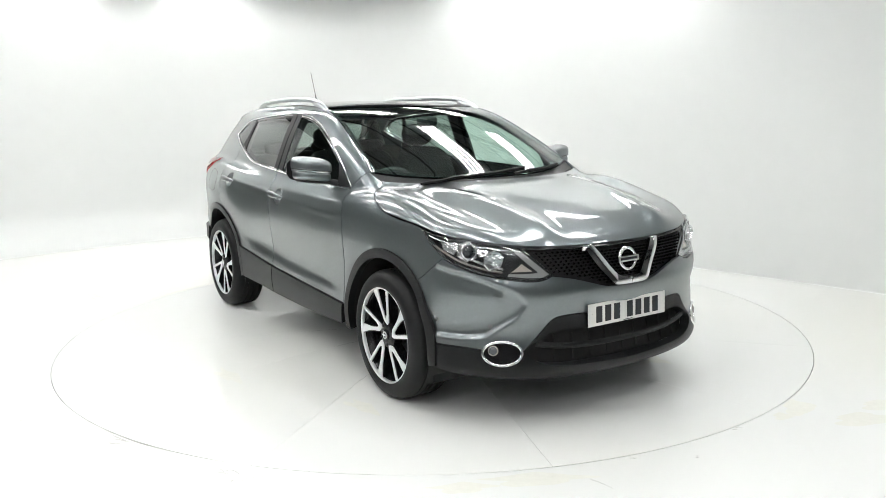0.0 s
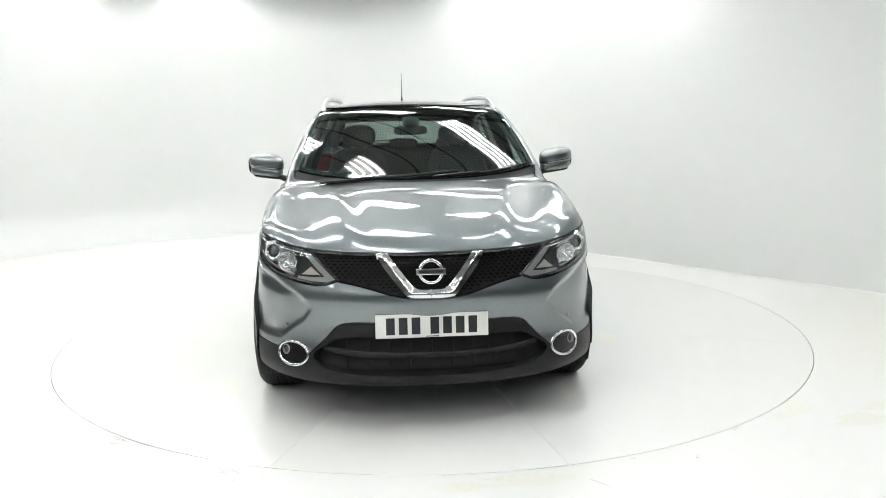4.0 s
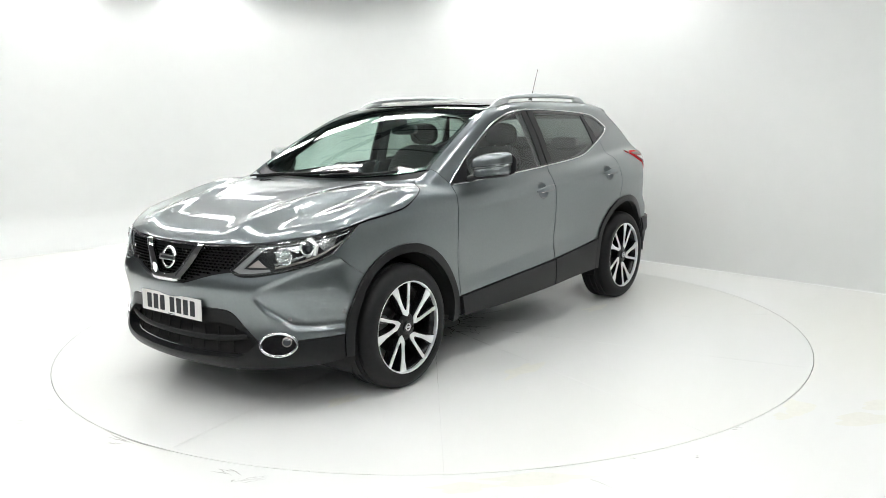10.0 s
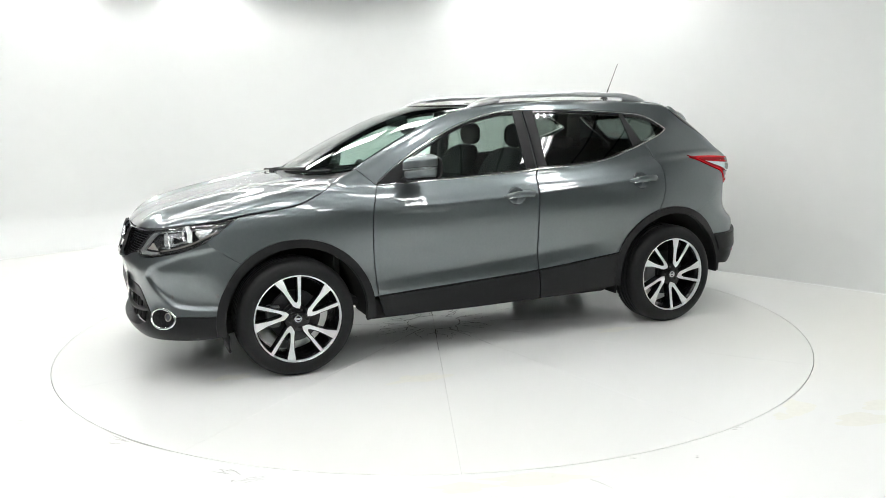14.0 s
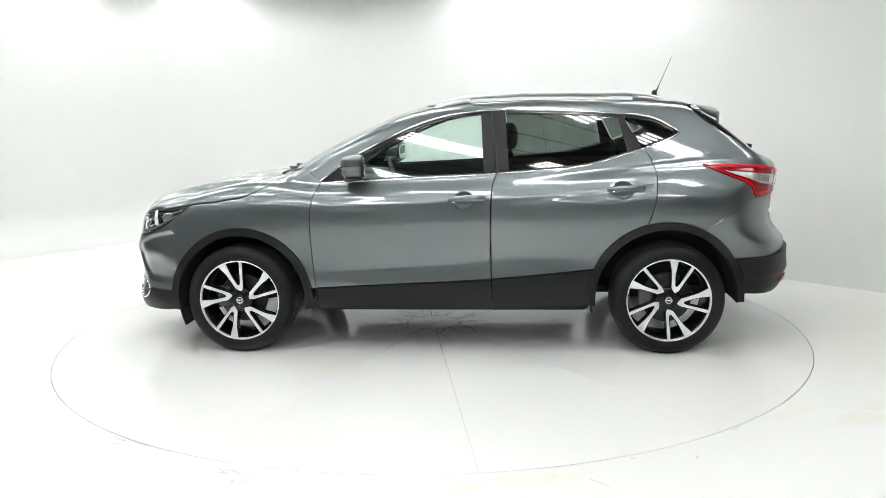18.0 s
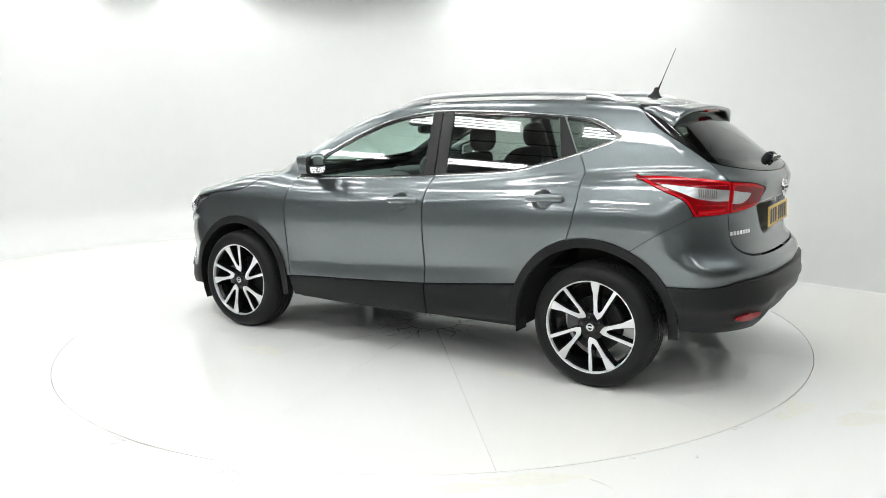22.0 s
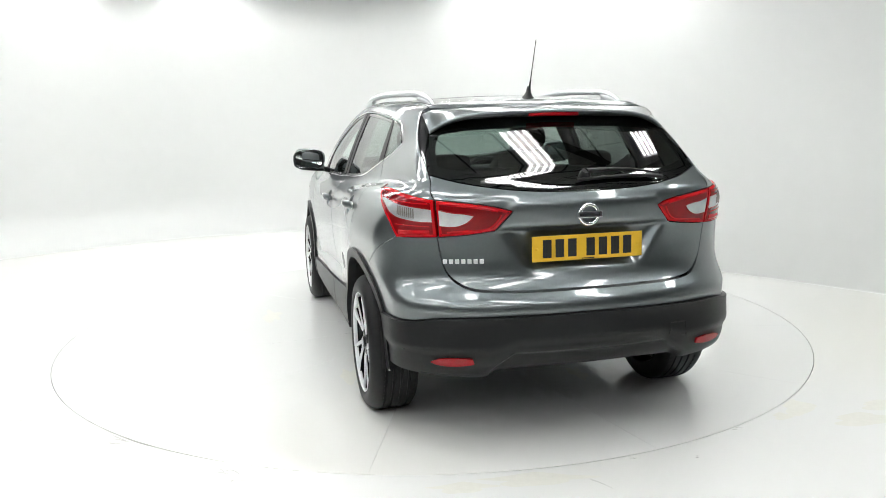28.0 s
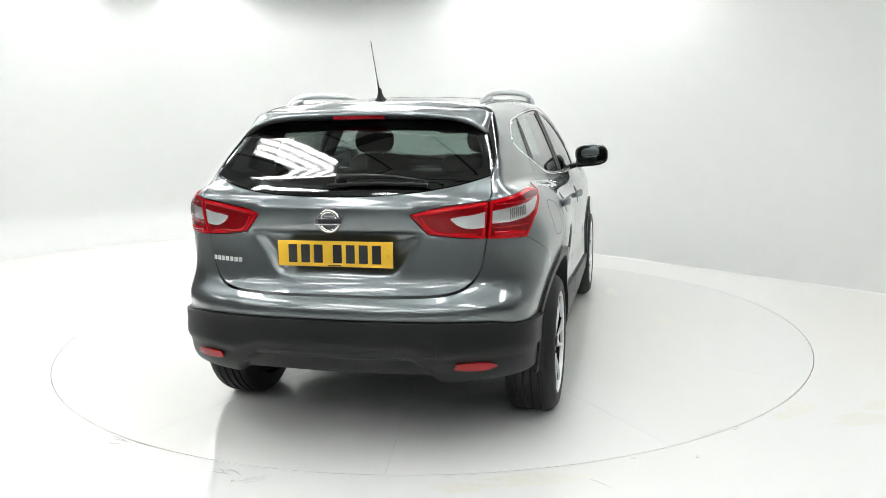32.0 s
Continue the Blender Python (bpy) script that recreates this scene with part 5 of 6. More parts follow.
    for s in BOTH:
        r = ring_of(on("rear", [(.535, .443), (.60, .445), (.68, .437), (.705, .425)]), on("rear", [(.705, .425), (.68, .415), (.60, .412), (.53, .421)]))
        panel("rear_reflector", "rear", r, DEEP_RED, bumper, "red rear reflector", step=.01, gap=0, depth=.01, out=.016, sides=(s,))
        for phi, z in ((.83, .47), (.45, .50)):
            m = lift("rear", np.array([(phi * .95, z)]))[0]
            q = normals(m[None])[0]
            mt = Matrix.Translation((m[0] + q[0] * .012, (m[1] + q[1] * .012) * s, m[2])) @ Vector((q[0], q[1] * s, q[2])).to_track_quat("Z", "Y").to_matrix().to_4x4()
            part("parking_sensor", shifted(lathe([(0, .002), (.009, .0015), (.012, -.001)], 16, "z"), mt), PLASTIC, bumper, "round black parking sensor", True, 60)
    q = [(-.38, .535), (-.46, .533), (-.462, .480), (-.46, .470), (-.38, .472), (-.378, .482), (-.38, .535)]
    cover = ring_of(*[on("rear", [q[i], q[i + 1]], .008) for i in range(len(q) - 1)])
    cover = cover + normals(cover) * press(None, chart("rear", cover))[:, None]
    part("tow_cover", tube([tuple(v) for v in cover], .0022, 6, closed=True), DARK, bumper, "dark joint round the towing-eye cover", True, 60)
    # tail lamps
    for s in BOTH:
        lamp = new("tail_lamp")
        lamp.parent = car
        o = ring_of(on("rear", lamp_out[:3]), on("rear", lamp_out[2:8]), on("rear", lamp_out[7:]), on("rear", [(.712, 1.113), (.705, .952)]))
        panel("lamp_cover", "rear", o, RED_LENS, lamp, "red outer lamp lens", step=.012, gap=.002, depth=.03, out=.006, sides=(s,))
        c = ring_of(on("rear", [(.722, 1.074), (.82, 1.084), (.96, 1.096), (1.09, 1.110)]), on("rear", [(1.09, 1.110), (1.03, 1.086), (.955, 1.058), (.89, 1.034), (.80, 1.022), (.722, 1.018)]), on("rear", [(.722, 1.018), (.722, 1.072)]))
        inn = lift("rear", shrink(chart("rear", o), .014))
        panel("red_optic", "rear", ring_of(inn), RED_OPTIC, lamp, "dark red inner optic", step=.012, gap=0, depth=.004, out=.0075, sides=(s,))
        panel("clear_section", "rear", c, CLEAR_WHITE, lamp, "clear indicator section", step=.012, gap=0, depth=.006, out=.009, sides=(s,))
        o = ring_of(on("rear", [(.697, .953), (.58, .963), (.455, .979)]), on("rear", [(.455, .979), (.375, 1.062)]), on("rear", [(.375, 1.062), (.47, 1.086), (.60, 1.103), (.703, 1.112)]), on("rear", [(.703, 1.112), (.697, .953)]))
        panel("lamp_cover", "rear", o, RED_LENS, lamp, "red inner lamp lens", step=.012, gap=.002, depth=.03, out=.006, sides=(s,))
        c = ring_of(on("rear", [(.69, 1.003), (.60, 1.005), (.545, 1.046)]), on("rear", [(.545, 1.046), (.61, 1.058), (.69, 1.072)]), on("rear", [(.69, 1.072), (.69, 1.003)]))
        inn = lift("rear", shrink(chart("rear", o), .014))
        panel("red_optic", "rear", ring_of(inn), RED_OPTIC, lamp, "dark red inner optic", step=.012, gap=0, depth=.004, out=.0075, sides=(s,))
        panel("clear_section", "rear", c, CLEAR_WHITE, lamp, "clear reversing section", step=.012, gap=0, depth=.006, out=.009, sides=(s,))
        # brighter red light guides inside the lenses, and dark rims round the clear sections
        for q, r in (([(.735, .975), (.80, .972), (.885, .970)], .010), ([(.735, .962), (.80, .958), (.88, .956)], .004), ([(.66, .973), (.58, .981), (.475, .994), (.425, 1.050)], .0045), ([(.44, 1.066), (.52, 1.080), (.60, 1.090), (.69, 1.099)], .006)):
            guide = on("rear", q, .015)
            part("red_guide", tube([tuple((v + w * .007) * np.array([1, s, 1])) for v, w in zip(guide, normals(guide))], r, 8, flat=.5, up=(-1, 0, 0)), RED_LENS, lamp, "bright red light guide", True, 70)
        for q in ([(.722, 1.074), (.82, 1.084), (.96, 1.096), (1.09, 1.110)], [(1.09, 1.110), (1.03, 1.086), (.955, 1.058), (.89, 1.034), (.80, 1.022), (.722, 1.018)], [(.69, 1.003), (.60, 1.005), (.545, 1.046), (.61, 1.058), (.69, 1.072)]):
            rim = on("rear", q, .012)
            part("clear_rim", tube([tuple((v + w * .009) * np.array([1, s, 1])) for v, w in zip(rim, normals(rim))], .0022, 6), DEEP_RED, lamp, "dark red rim", True, 70)
        for k in range(9):
            f = .80 + .0105 * k
            rib = lift("rear", np.array([(f * .95, 1.034 + .012 * (k / 8)), (f * .95, 1.058), (f * .95, 1.076 + .006 * k / 8)]))
            part("optic_rib", tube([tuple((v + w * .010) * np.array([1, s, 1])) for v, w in zip(rib, normals(rib))], .0028, 6), LAMP_GREY_LIGHT, lamp, "grey rib in the indicator", True, 60)
        for u0, u1, z in ((.735, 1.06, 1.096), (.735, .90, 1.000)):
            seam = lift("rear", np.array([(f * .95, z + .022 * (f - .735)) for f in np.linspace(u0, u1, 12)]))
            part("optic_edge", tube([tuple((v + w * .008) * np.array([1, s, 1])) for v, w in zip(seam, normals(seam))], .0025, 6), RED_LENS, lamp, "", True, 60)
    # fuel flap outline on the right wing
    q = [(-1.36, 1.045), (-1.51, 1.065), (-1.545, 1.03), (-1.53, .93), (-1.40, .905), (-1.345, .94), (-1.345, 1.02), (-1.36, 1.045)]
    l = lift("side", fine(q, .01))
    strip("fuel_flap", l, .004, .0006, DARK, car, "dark joint round the fuel flap", (-1,), .0)


def wheel(x, y, phase, s):
    """An alloy wheel seen from outside: five split spokes with polished faces, black behind; built facing +y."""
    car_wheel = new("wheel")
    R, W = .3425, .225
    prof = [(.244, -.005), (.25, .006), (.262, .012), (.285, .014), (.305, .010), (.322, -.002), (.333, -.016), (.339, -.030)]
    groove = []
    for g in (-.060, -.098, -.136, -.172):
        groove += [(.3425, g + .010), (.336, g + .007), (.336, g - .001), (.3425, g - .004)]
    prof += [(.3415, -.040)] + groove + [(.3415, -.186), (.339, -.196), (.333, -.206), (.31, -.222), (.28, -.228), (.25, -.222), (.242, -.21)]
    part("tyre", lathe([(r, h) for r, h in prof], 96), RUBBER, car_wheel, "black road tyre", True, 40)
    # tread blocks on the shoulders
    vs, fs = [], []
    for i in range(72):
        a = 2 * math.pi * i / 72
        for h0, h1 in ((-.036, -.058), (-.178, -.20)):
            b = a + .055
            k = len(vs)
            for w in (a, b):
                for h in (h0, h1):
                    rr = .3432 - (.0025 if h in (-.036, -.20) else 0)
                    vs.append((rr * math.cos(w), h, rr * math.sin(w)))
            fs.append((k, k + 1, k + 3, k + 2))
    tagged(sheet("tread", vs, fs, RUBBER, car_wheel, "tread blocks", smooth=False), kind="stuff")
    part("rim_barrel", lathe([(.2545, .0), (.2535, -.012), (.243, -.022), (.232, -.04), (.222, -.09), (.225, -.19), (.245, -.205)], 72), RIM_BLACK, car_wheel, "black wheel barrel", True, 40)
    part("rim_lip", lathe([(.2545, -.002), (.2555, .006), (.252, .0085), (.246, .006), (.244, .0), (.244, -.012), (.2545, -.012)], 96, "y", True), MACHINED, car_wheel, "polished rim edge", True, 40)

    def pol(r, deg):
        return (r * math.cos(radians(deg)), r * math.sin(radians(deg)))

    def face(u, v, d):
        r = math.hypot(u, v)
        return (u, d - .012 * (1 - min(1, r / .24)) ** 1.0 * 1.3, v)

    def spoke_outline(grow):
        g = grow
        # a broad curved blade and a slim straight one that meet in a hook near the hub
        pts = []
        for r, a in ((.2445, 18.4), (.18, 14), (.116, 10.5), (.078, 7)):
            pts.append((r, a + g / r * 57.3))
        for r, a in ((.062 - g, -6), (.057 - g, -24)):
            pts.append((r, a))
        for r, a in ((.08, -27), (.116, -23), (.15, -20.5), (.20, -19), (.2445, -18)):
            pts.append((r, a - g / r * 57.3))
        for r, a in ((.2445, -13.6), (.20, -13.8), (.15, -14.4), (.115, -15)):
            pts.append((r, a + g / r * 57.3))
        for r, a in ((.095, -13.0), (.091, -9), (.097, -4)):
            pts.append((r + g, a))
        for r, a in ((.115, 0), (.14, 3.6), (.177, 5.8), (.2445, 6.6)):
            pts.append((r, a - g / r * 57.3))
        return pts

    def spoke_mesh(grow, lo, hi, ang, bevel):
        q = [pol(r, ang - a) for r, a in spoke_outline(grow)]
        # triangulate through the delaunay filler, then extrude
        poly = np.array(q)
        poly = np.concatenate([even(np.array([poly[i], poly[(i + 1) % len(poly)]]), .012)[:-1] for i in range(len(poly))])
        n = len(poly)
        vv, _, ff, _, _, _ = delaunay_2d_cdt([Vector(p) for p in poly], [(i, (i + 1) % n) for i in range(n)], [], 1, 1e-7)
        P = np.array([tuple(v) for v in vv])
        F = [f for f in ff if inside(poly, P[list(f)].mean(0)[None])[0]]
        m = len(P)
        verts = [face(u, v, hi) for u, v in P] + [face(u, v, lo) for u, v in P]
        faces = [tuple(f) for f in F]
        cnt = collections.Counter(e for f in F for e in zip(f, tuple(f[1:]) + (f[0],)))
        for a, b in cnt:
            if (b, a) not in cnt:
                faces.append((a, a + m, b + m, b))
        bm = bmesh.new()
        bv = [bm.verts.new(v) for v in verts]
        for f in faces:
            bm.faces.new([bv[i] for i in f])
        bmesh.ops.recalc_face_normals(bm, faces=bm.faces[:])
        return bm

    for k in range(5):
        ang = phase + 72 * k
        part("spoke_back", spoke_mesh(.005, -.055, -.004, ang, 0), RIM_BLACK, car_wheel, "black spoke body")
        part("spoke_face", spoke_mesh(0, -.005, .0015, ang, 0), MACHINED, car_wheel, "polished split spoke face")
    part("hub", lathe([(0, -.008), (.03, -.009), (.062, -.012), (.074, -.018), (.078, -.06)], 40), RIM_BLACK, car_wheel, "black wheel hub", True, 40)
    part("centre_cap", lathe([(0, .0), (.024, -.001), (.029, -.004), (.030, -.012)], 28), GLOSS_BLACK, car_wheel, "gloss black centre cap", True, 40)
    part("cap_ring", lathe([(.021, .001), (.018, .0025), (.0145, .0018), (.0145, -.002), (.021, -.002)], 28, "y", True), SILVER, car_wheel, "bright ring on the cap", True, 50)
    part("cap_bar", rbox((-.022, -.002, -.0045), (.022, .003, .0045), .001, 1), SILVER, car_wheel, "bright bar on the cap")
    for k in range(5):
        u, v = pol(.052, phase + 40 + 72 * k)
        part("wheel_nut", shifted(lathe([(0, .004), (.007, .003), (.009, -.008)], 8), Matrix.Translation((u, -.012, v))), DARK, car_wheel, "", True, 40)
    part("brake_disc", lathe([(.07, -.085), (.15, -.085), (.152, -.088), (.152, -.105), (.07, -.105)], 48), DISC, car_wheel, "steel brake disc", True, 40)
    part("brake_hat", lathe([(0, -.062), (.072, -.062), (.078, -.068), (.078, -.10)], 36), DARK, car_wheel, "dark disc bell", True, 40)
    part("caliper", rbox((.085, -.125, -.055), (.165, -.065, .075), .015), GREY_PLASTIC, car_wheel, "grey brake caliper")
    car_wheel.matrix_basis = Matrix.Translation((x, s * y, R - .006)) @ (Matrix.Identity(4) if s > 0 else Matrix.Rotation(math.pi, 4, "Z"))
    return car_wheel


def chassis(car):
    """Underbody, arch liners and sills: dark and barely lit."""
    part("underbody", rbox((-1.75, -.46, .29), (1.80, .46, .36), .02, 1), DARK, car, "dark underbody")
    for s in BOTH:
        part("sill_beam", rbox((-.86, s * .62 - .16, .245), (.86, s * .62 + .16, .40), .03), DARK, car, "dark sill below the doors")
        for cx, cz, r in ((ARCH_F[0], ARCH_F[1], .415), (ARCH_R[0], ARCH_R[1], .43)):
            bm = bmesh.new()
            n = 28
            rows = []
            for yy in (.42, .62, .80, .862):
                rows.append([bm.verts.new((cx + r * math.cos(a), s * yy, cz + r * math.sin(a))) for a in np.linspace(math.radians(-24 if cx > 0 else -4), math.radians(184), n)])
            for i in range(3):
                for j in range(n - 1):
                    bm.faces.new((rows[i][j], rows[i][j + 1], rows[i + 1][j + 1], rows[i + 1][j]))
            c = bm.verts.new((cx, s * .42, cz - .1))
            for j in range(n - 1):
                bm.faces.new((c, rows[0][j + 1], rows[0][j]))
            part("arch_liner", bm, DARK, car, "dark wheel-arch liner", True, 60)
    part("mud_flap", rbox((-.872, .74, .245), (-.866, .865, .33), .002, 1), PLASTIC, car, "small black flap ahead of the wheel")
    part("mud_flap", rbox((-.872, -.865, .245), (-.866, -.74, .33), .002, 1), PLASTIC, car, "small black flap ahead of the wheel")
    for s in BOTH:
        part("air_deflector", rbox((1.70, s * .73 - .10, .17), (1.708, s * .73 + .10, .27), .003, 1), PLASTIC, car, "small black flap ahead of the wheel")
    part("fuel_tank", rbox((-.85, -.40, .20), (-.30, .42, .34), .04), DARK, car, "dark fuel tank below the floor")
    part("bulkhead", rbox((1.0, -.66, .27), (1.04, .66, 1.02), .01, 1), DARK, car)
    part("nose_box", rbox((1.3, -.52, .28), (2.02, .52, .82), .03, 1), DARK, car)


def cabin_fit(car):
    """What shows through the glass."""
    part("cabin_floor", rbox((-.85, -.66, .32), (.95, .66, .37), .01, 1), TRIM, car, "dark carpet")
    dash = part("dashboard", cushion((.80, 0, .86), (.26, .70, .185), .35), TRIM, car, "dark dashboard", True, 60)
    part("instrument_hood", cushion((.66, -.36, 1.03), (.13, .20, .045), .6), TRIM, dash, "hood over the dials", True, 60)
    part("centre_screen", rbox((.565, -.10, .86), (.60, .10, .99), .01), GLOSS_BLACK, dash, "dark centre screen")
    st = new("steering_wheel")
    st.parent = car
    m = Matrix.Translation((.44, -.36, .97)) @ Euler((0, radians(-64), 0)).to_matrix().to_4x4()
    ringp = [(.185 * math.cos(a), .185 * math.sin(a), 0) for a in np.linspace(0, 2 * math.pi, 41)[:-1]]
    part("wheel_rim", shifted(tube(ringp, .016, 10, closed=True), m), TRIM, st, "dark leather rim", True, 80)
    part("wheel_boss", shifted(cushion((0, 0, -.01), (.07, .085, .03), .6), m), TRIM, st, "dark boss", True, 60)
    for a in (0, 180, 270):
        c, d = math.cos(radians(a)), math.sin(radians(a))
        part("wheel_arm", shifted(tube([(.05 * d, .05 * c, 0), (.18 * d, .18 * c, 0)], .014, 8, flat=.6), m), SILVER, st, "grey arm", True, 60)
    for s in BOTH:
        seat = new("front_seat")
        seat.parent = car
        part("seat_base", cushion((.06, s * .36, .62), (.27, .25, .10), .5), CLOTH, seat, "dark cloth cushion", True, 70)
        lean_back = lambda x, y, z: (x - .34 * (z + .3) + .05 * (y / .24) ** 2, y * (1 - .10 * max(0, z / .3)), z)
        part("seat_back", cushion((-.14, s * .36, .92), (.075, .24, .31), .5, 32, 20, lean_back), CLOTH, seat, "dark cloth backrest", True, 70)
        part("head_restraint", cushion((-.375, s * .36, 1.312), (.05, .125, .082), .75), CLOTH, seat, "dark head restraint", True, 70)
        for e in (-.05, .05):
            part("restraint_post", tube([(-.36, s * .36 + e, 1.20), (-.375, s * .36 + e, 1.30)], .006, 6), SILVER, seat)
        part("seat_mount", rbox((-.2, s * .36 - .2, .36), (.25, s * .36 + .2, .55), .02, 1), TRIM, seat)
    bench = new("rear_bench")
    bench.parent = car
    part("bench_base", cushion((-.80, 0, .66), (.26, .64, .11), .4), CLOTH, bench, "dark cloth bench", True, 70)
    part("bench_back", cushion((-1.10, 0, .93), (.075, .63, .26), .4, 40, 20, lambda x, y, z: (x - .35 * (z + .25), y, z)), CLOTH, bench, "dark cloth bench back", True, 70)
    for y in (-.40, 0, .40):
        part("head_restraint", cushion((-1.235, y, 1.215), (.045, .12, .05), .6), CLOTH, bench, "dark head restraint", True, 70)
    part("parcel_shelf", rbox((-1.98, -.56, 1.02), (-1.28, .56, 1.05), .01), TRIM, car, "dark parcel shelf")
    # headlining and pillars inside
    hl = lift("top", np.array([(x, y) for x in np.linspace(.12, -1.50, 28) for y in np.linspace(-.54, .54, 15)]))
    hl[:, 2] -= .035
    f = [(i * 15 + j, i * 15 + j + 1, (i + 1) * 15 + j + 1, (i + 1) * 15 + j) for i in range(27) for j in range(14)]
    sheet("headlining", hl, f, LINER, car, "pale roof lining")
    for s in BOTH:
        # door trims inside
        for x0, x1, lo in ((.78, -.24, .42), (-.28, -1.15, .83)):
            xs = np.linspace(x0, x1, 20)
            low_b = np.array(fine(BELT, .006))
            order = np.argsort(low_b[:, 0])
            zt = np.interp(xs, low_b[order, 0], low_b[order, 1])
            rows = []
            for k in np.linspace(0, 1, 9):
                z = lo + (zt - lo) * k
                p = lift("side", np.stack([xs, z], -1))
                p[:, 1] -= .055 + .03 * math.sin(k * math.pi)
                rows.append(p)
            v = np.concatenate(rows) * np.array([1, s, 1])
            f = [(j * 20 + i, j * 20 + i + 1, (j + 1) * 20 + i + 1, (j + 1) * 20 + i) for j in range(8) for i in range(19)]
            sheet("door_trim", v, f, TRIM, car, "dark inner door trim")
        # boot side trim
        p = lift("side", np.array([(x, z) for x in np.linspace(-1.20, -1.75, 12) for z in np.linspace(.95, 1.20, 6)]))
        p[:, 1] -= .06
        sheet("boot_trim", p * np.array([1, s, 1]), [(i * 6 + j, i * 6 + j + 1, (i + 1) * 6 + j + 1, (i + 1) * 6 + j) for i in range(11) for j in range(5)], TRIM, car, "dark boot side trim")
        # inside of the screen pillar and centre pillar
        pil = lift("top", np.array([(x, y) for x, y in ((.90, .70), (.70, .668), (.45, .628), (.22, .594), (.05, .57))]))
        part("pillar_trim", tube([(v[0], v[1] * s, v[2] - .035) for v in pil], .028, 8), TRIM, car, "dark inner screen pillar", True, 60)
        cp = lift("side", np.array([(-.30, 1.10), (-.285, 1.25), (-.265, 1.38), (-.25, 1.47)]))
        part("pillar_trim", tube([(v[0], (v[1] - .05) * s, v[2]) for v in cp], .035, 8), TRIM, car, "dark inner centre pillar", True, 60)
        cp = lift("side", np.array([(-1.42, 1.20), (-1.40, 1.32), (-1.36, 1.43)]))
        part("pillar_trim", tube([(v[0] - .05, (v[1] - .10) * s, v[2]) for v in cp], [.06, .055, .045], 8), TRIM, car, "dark inner rear pillar", True, 60)
    im = new("rear_view_mirror")
    im.parent = car
    part("mirror_shell", cushion((.28, 0, 1.365), (.025, .115, .034), .6), TRIM, im, "dark inner mirror", True, 60)
    part("mirror_stem", tube([(.30, 0, 1.38), (.34, 0, 1.44)], .012, 8), TRIM, im)
    part("sensor_pod", cushion((.36, 0, 1.42), (.07, .055, .035), .6), TRIM, im, "dark sensor pod", True, 60)


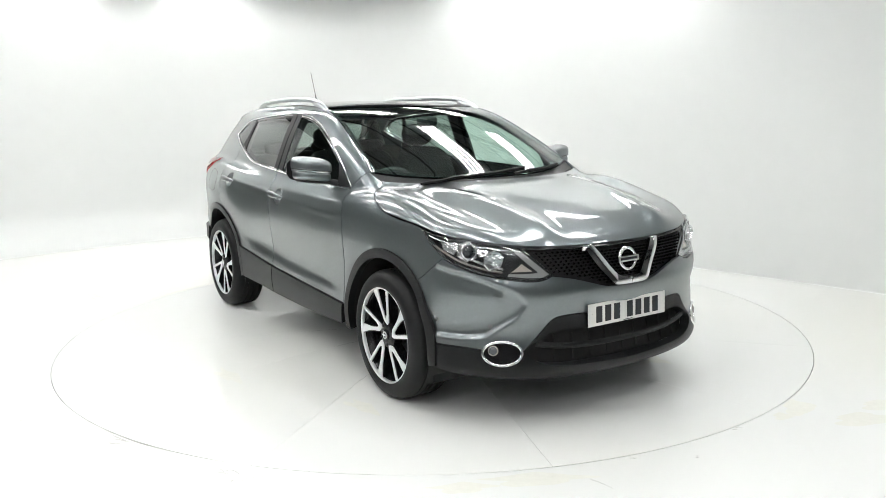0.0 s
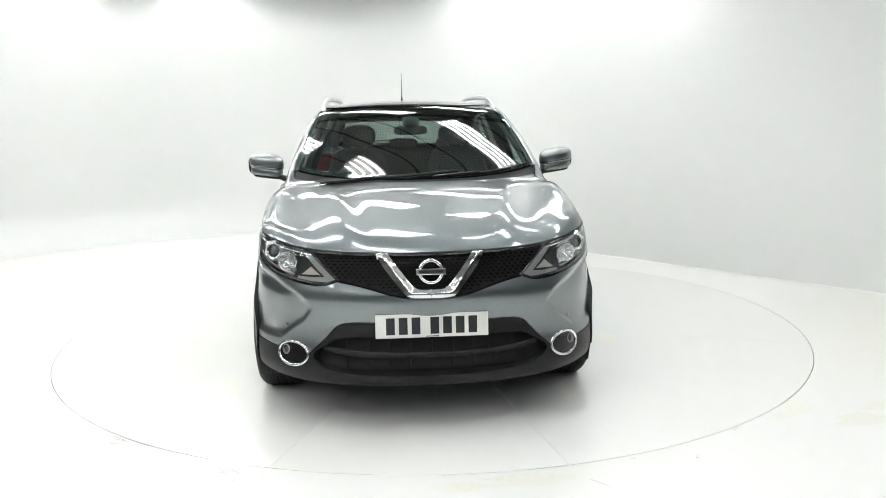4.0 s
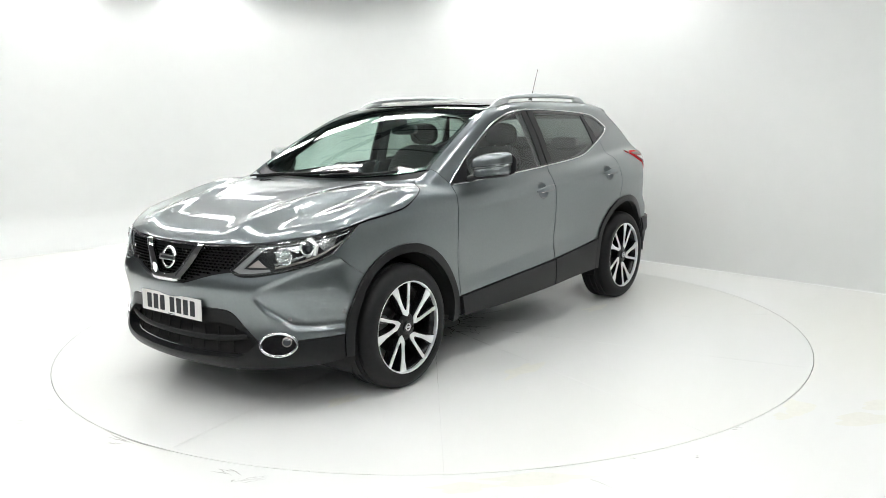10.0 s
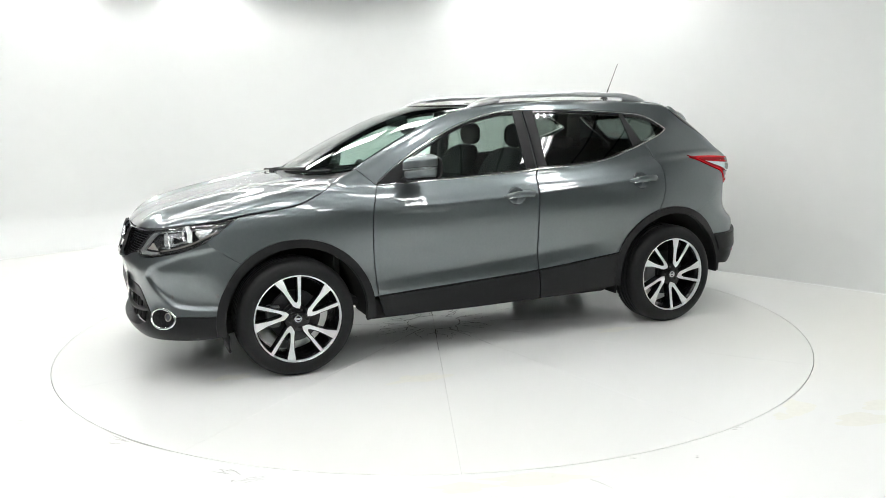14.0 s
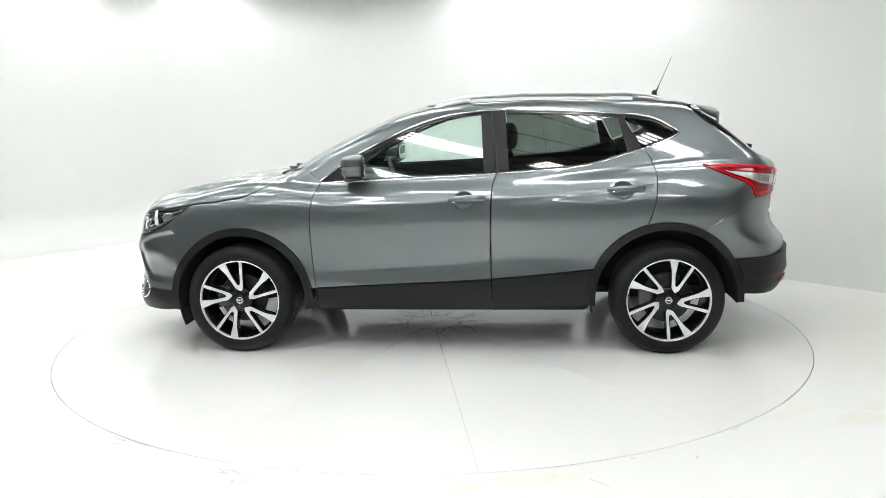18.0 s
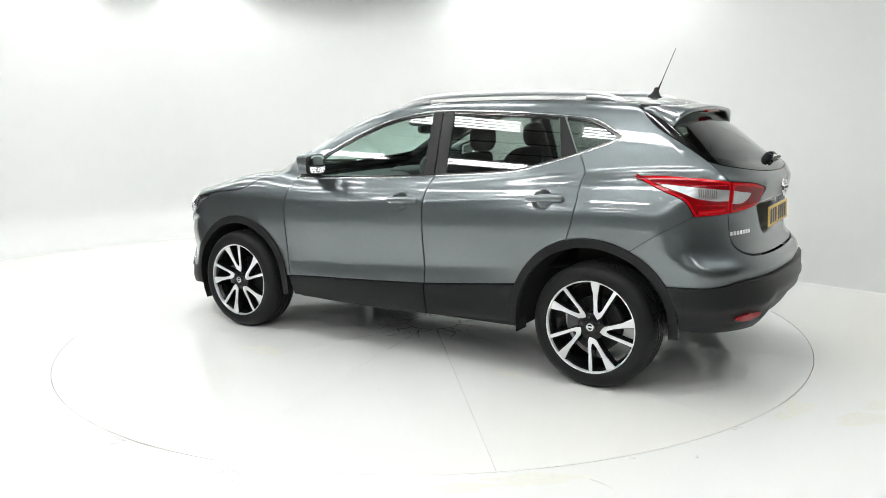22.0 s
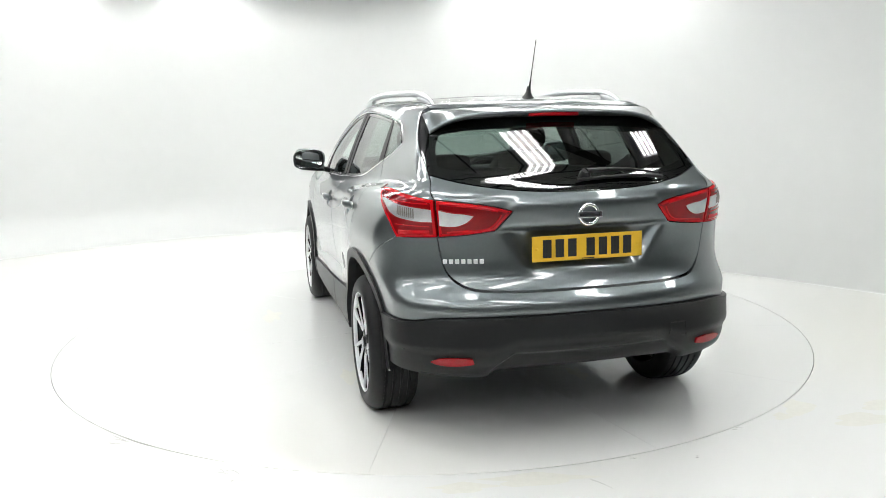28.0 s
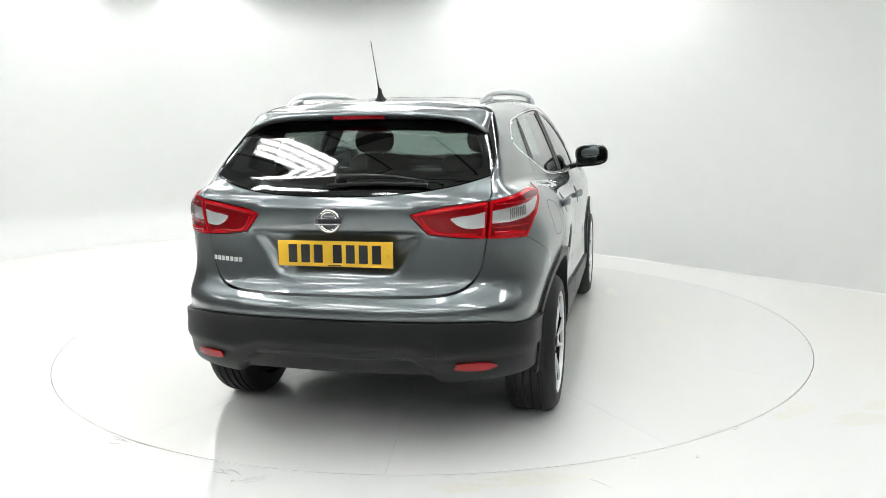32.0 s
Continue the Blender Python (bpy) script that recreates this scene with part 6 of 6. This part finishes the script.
def roof_gear(car):
    # roof rails on two feet
    for s in BOTH:
        xs = np.linspace(.10, -1.36, 40)
        k = (xs - xs[0]) / (xs[-1] - xs[0])
        y = .600 - .085 * k
        base = lift("top", np.stack([xs, y - .03], -1))[:, 2]
        rise = .043 * (1 - np.abs(2 * k - 1) ** 7) + .002 * np.sin(math.pi * k)
        pts = np.stack([xs, y * s - .012 * s, base + rise - .006], -1)
        rad = [.007 + .010 * (1 - abs(2 * q - 1) ** 5) for q in k]
        rail = part("roof_rail", tube([tuple(p) for p in pts], rad, 12, flat=1.0, up=(0, 0, 1)), SILVER, car, "satin silver roof rail", True, 70)
        for a, b in ((0, 6), (33, 39)):
            ft = [tuple(p - np.array([0, 0, .016])) for p in pts[a:b + 1]]
            part("rail_foot", tube(ft, [.014] * len(ft), 10, flat=1.3), SILVER, rail, "", True, 70)
        # black joint beside the roof
        line = lift("top", np.stack([np.linspace(.02, -1.45, 40), np.full(40, .580) - .060 * k], -1))
        strip("roof_joint", line * np.array([1, s, 1]), .010, .001, DARK, car, "dark roof joint", (1,), .0005)
    # whip aerial
    part("aerial_base", shifted(lathe([(.036, -.004), (.033, .006), (.022, .016), (.014, .034), (.010, .058), (0, .062)], 24, "z"), Matrix.Translation((-1.352, 0, 1.543)) @ Euler((0, radians(-10), 0)).to_matrix().to_4x4() @ Matrix.Diagonal((1.35, .8, 1, 1))), PLASTIC, car, "black tapered aerial base", True, 60)
    a, b = Vector((-1.358, 0, 1.56)), Vector((-1.469, .003, 1.822))
    part("aerial_mast", tube([a + (b - a) * q for q in (0, .08, .2, .26, .3, .65, 1)], [.009, .007, .0045, .004, .0025, .0022, .002], 8), PLASTIC, car, "thin black whip aerial", True, 60)
    # windscreen wipers
    for pts, r in (([(1.145, -.52), (1.135, -.25), (1.115, .02), (1.075, .24)], .0), ([(1.135, .12), (1.085, .36), (1.0, .56)], .0)):
        q = lift("top", fine(pts, .05))
        nn = normals(q)
        part("wiper_blade", tube([tuple(v) for v in q + nn * .007], .008, 8, flat=1.2), PLASTIC, car, "black wiper blade", True, 60)
        arm = lift("top", fine([(pts[0][0] + .03, pts[0][1] - .03), ((pts[0][0] + pts[1][0]) / 2 + .01, (pts[0][1] + pts[1][1]) / 2), pts[1]], .04))
        part("wiper_arm", tube([tuple(v) for v in arm + normals(arm) * .017], .007, 8), PLASTIC, car, "black wiper arm", True, 60)


hall()
# banks of tubes in rows along the long wall
# rows -5.05 and -6.6: unseen, added as fill for the floor under the car
for v, places in ((2.42, (1, 2)), (1.15, (-.68, .16, 1, 2, 3, 4)), (-.4, (-.68, .16, 1, 2, 3, 4)), (-1.95, (-.5, .25, 1, 2, 3, 4, 5)), (-3.5, (0, 1, 2, 3, 4, 5)), (-5.05, (1, 2, 3, 4, 5)), (-6.6, (2, 3, 4, 5))):
    for k in places:
        u = -3.98 + 1.89 * k
        light_bank(.682 * u + .731 * v, -.731 * u + .682 * v, 3.1, -48)
deck = turntable()
car, doors = build_car()
for x, ph, s in ((AXLE_F, 6, 1), (AXLE_R, 36.6, 1), (AXLE_F, 10, -1), (AXLE_R, 40, -1)):
    w = wheel(x, .885, ph, s)
    w.parent = car
chassis(car)
cabin_fit(car)
roof_gear(car)


def motions():
    times = [k * .5 for k in range(65)]
    walk(deck, [(t, pose(0, 0, 0, 0, 0, turn(t))) for t in times])
    walk(car, [(t, pose(0, 0, 0, 0, 0, turn(t)) @ pose(-.1713, -.1392, 0)) for t in times])


motions()
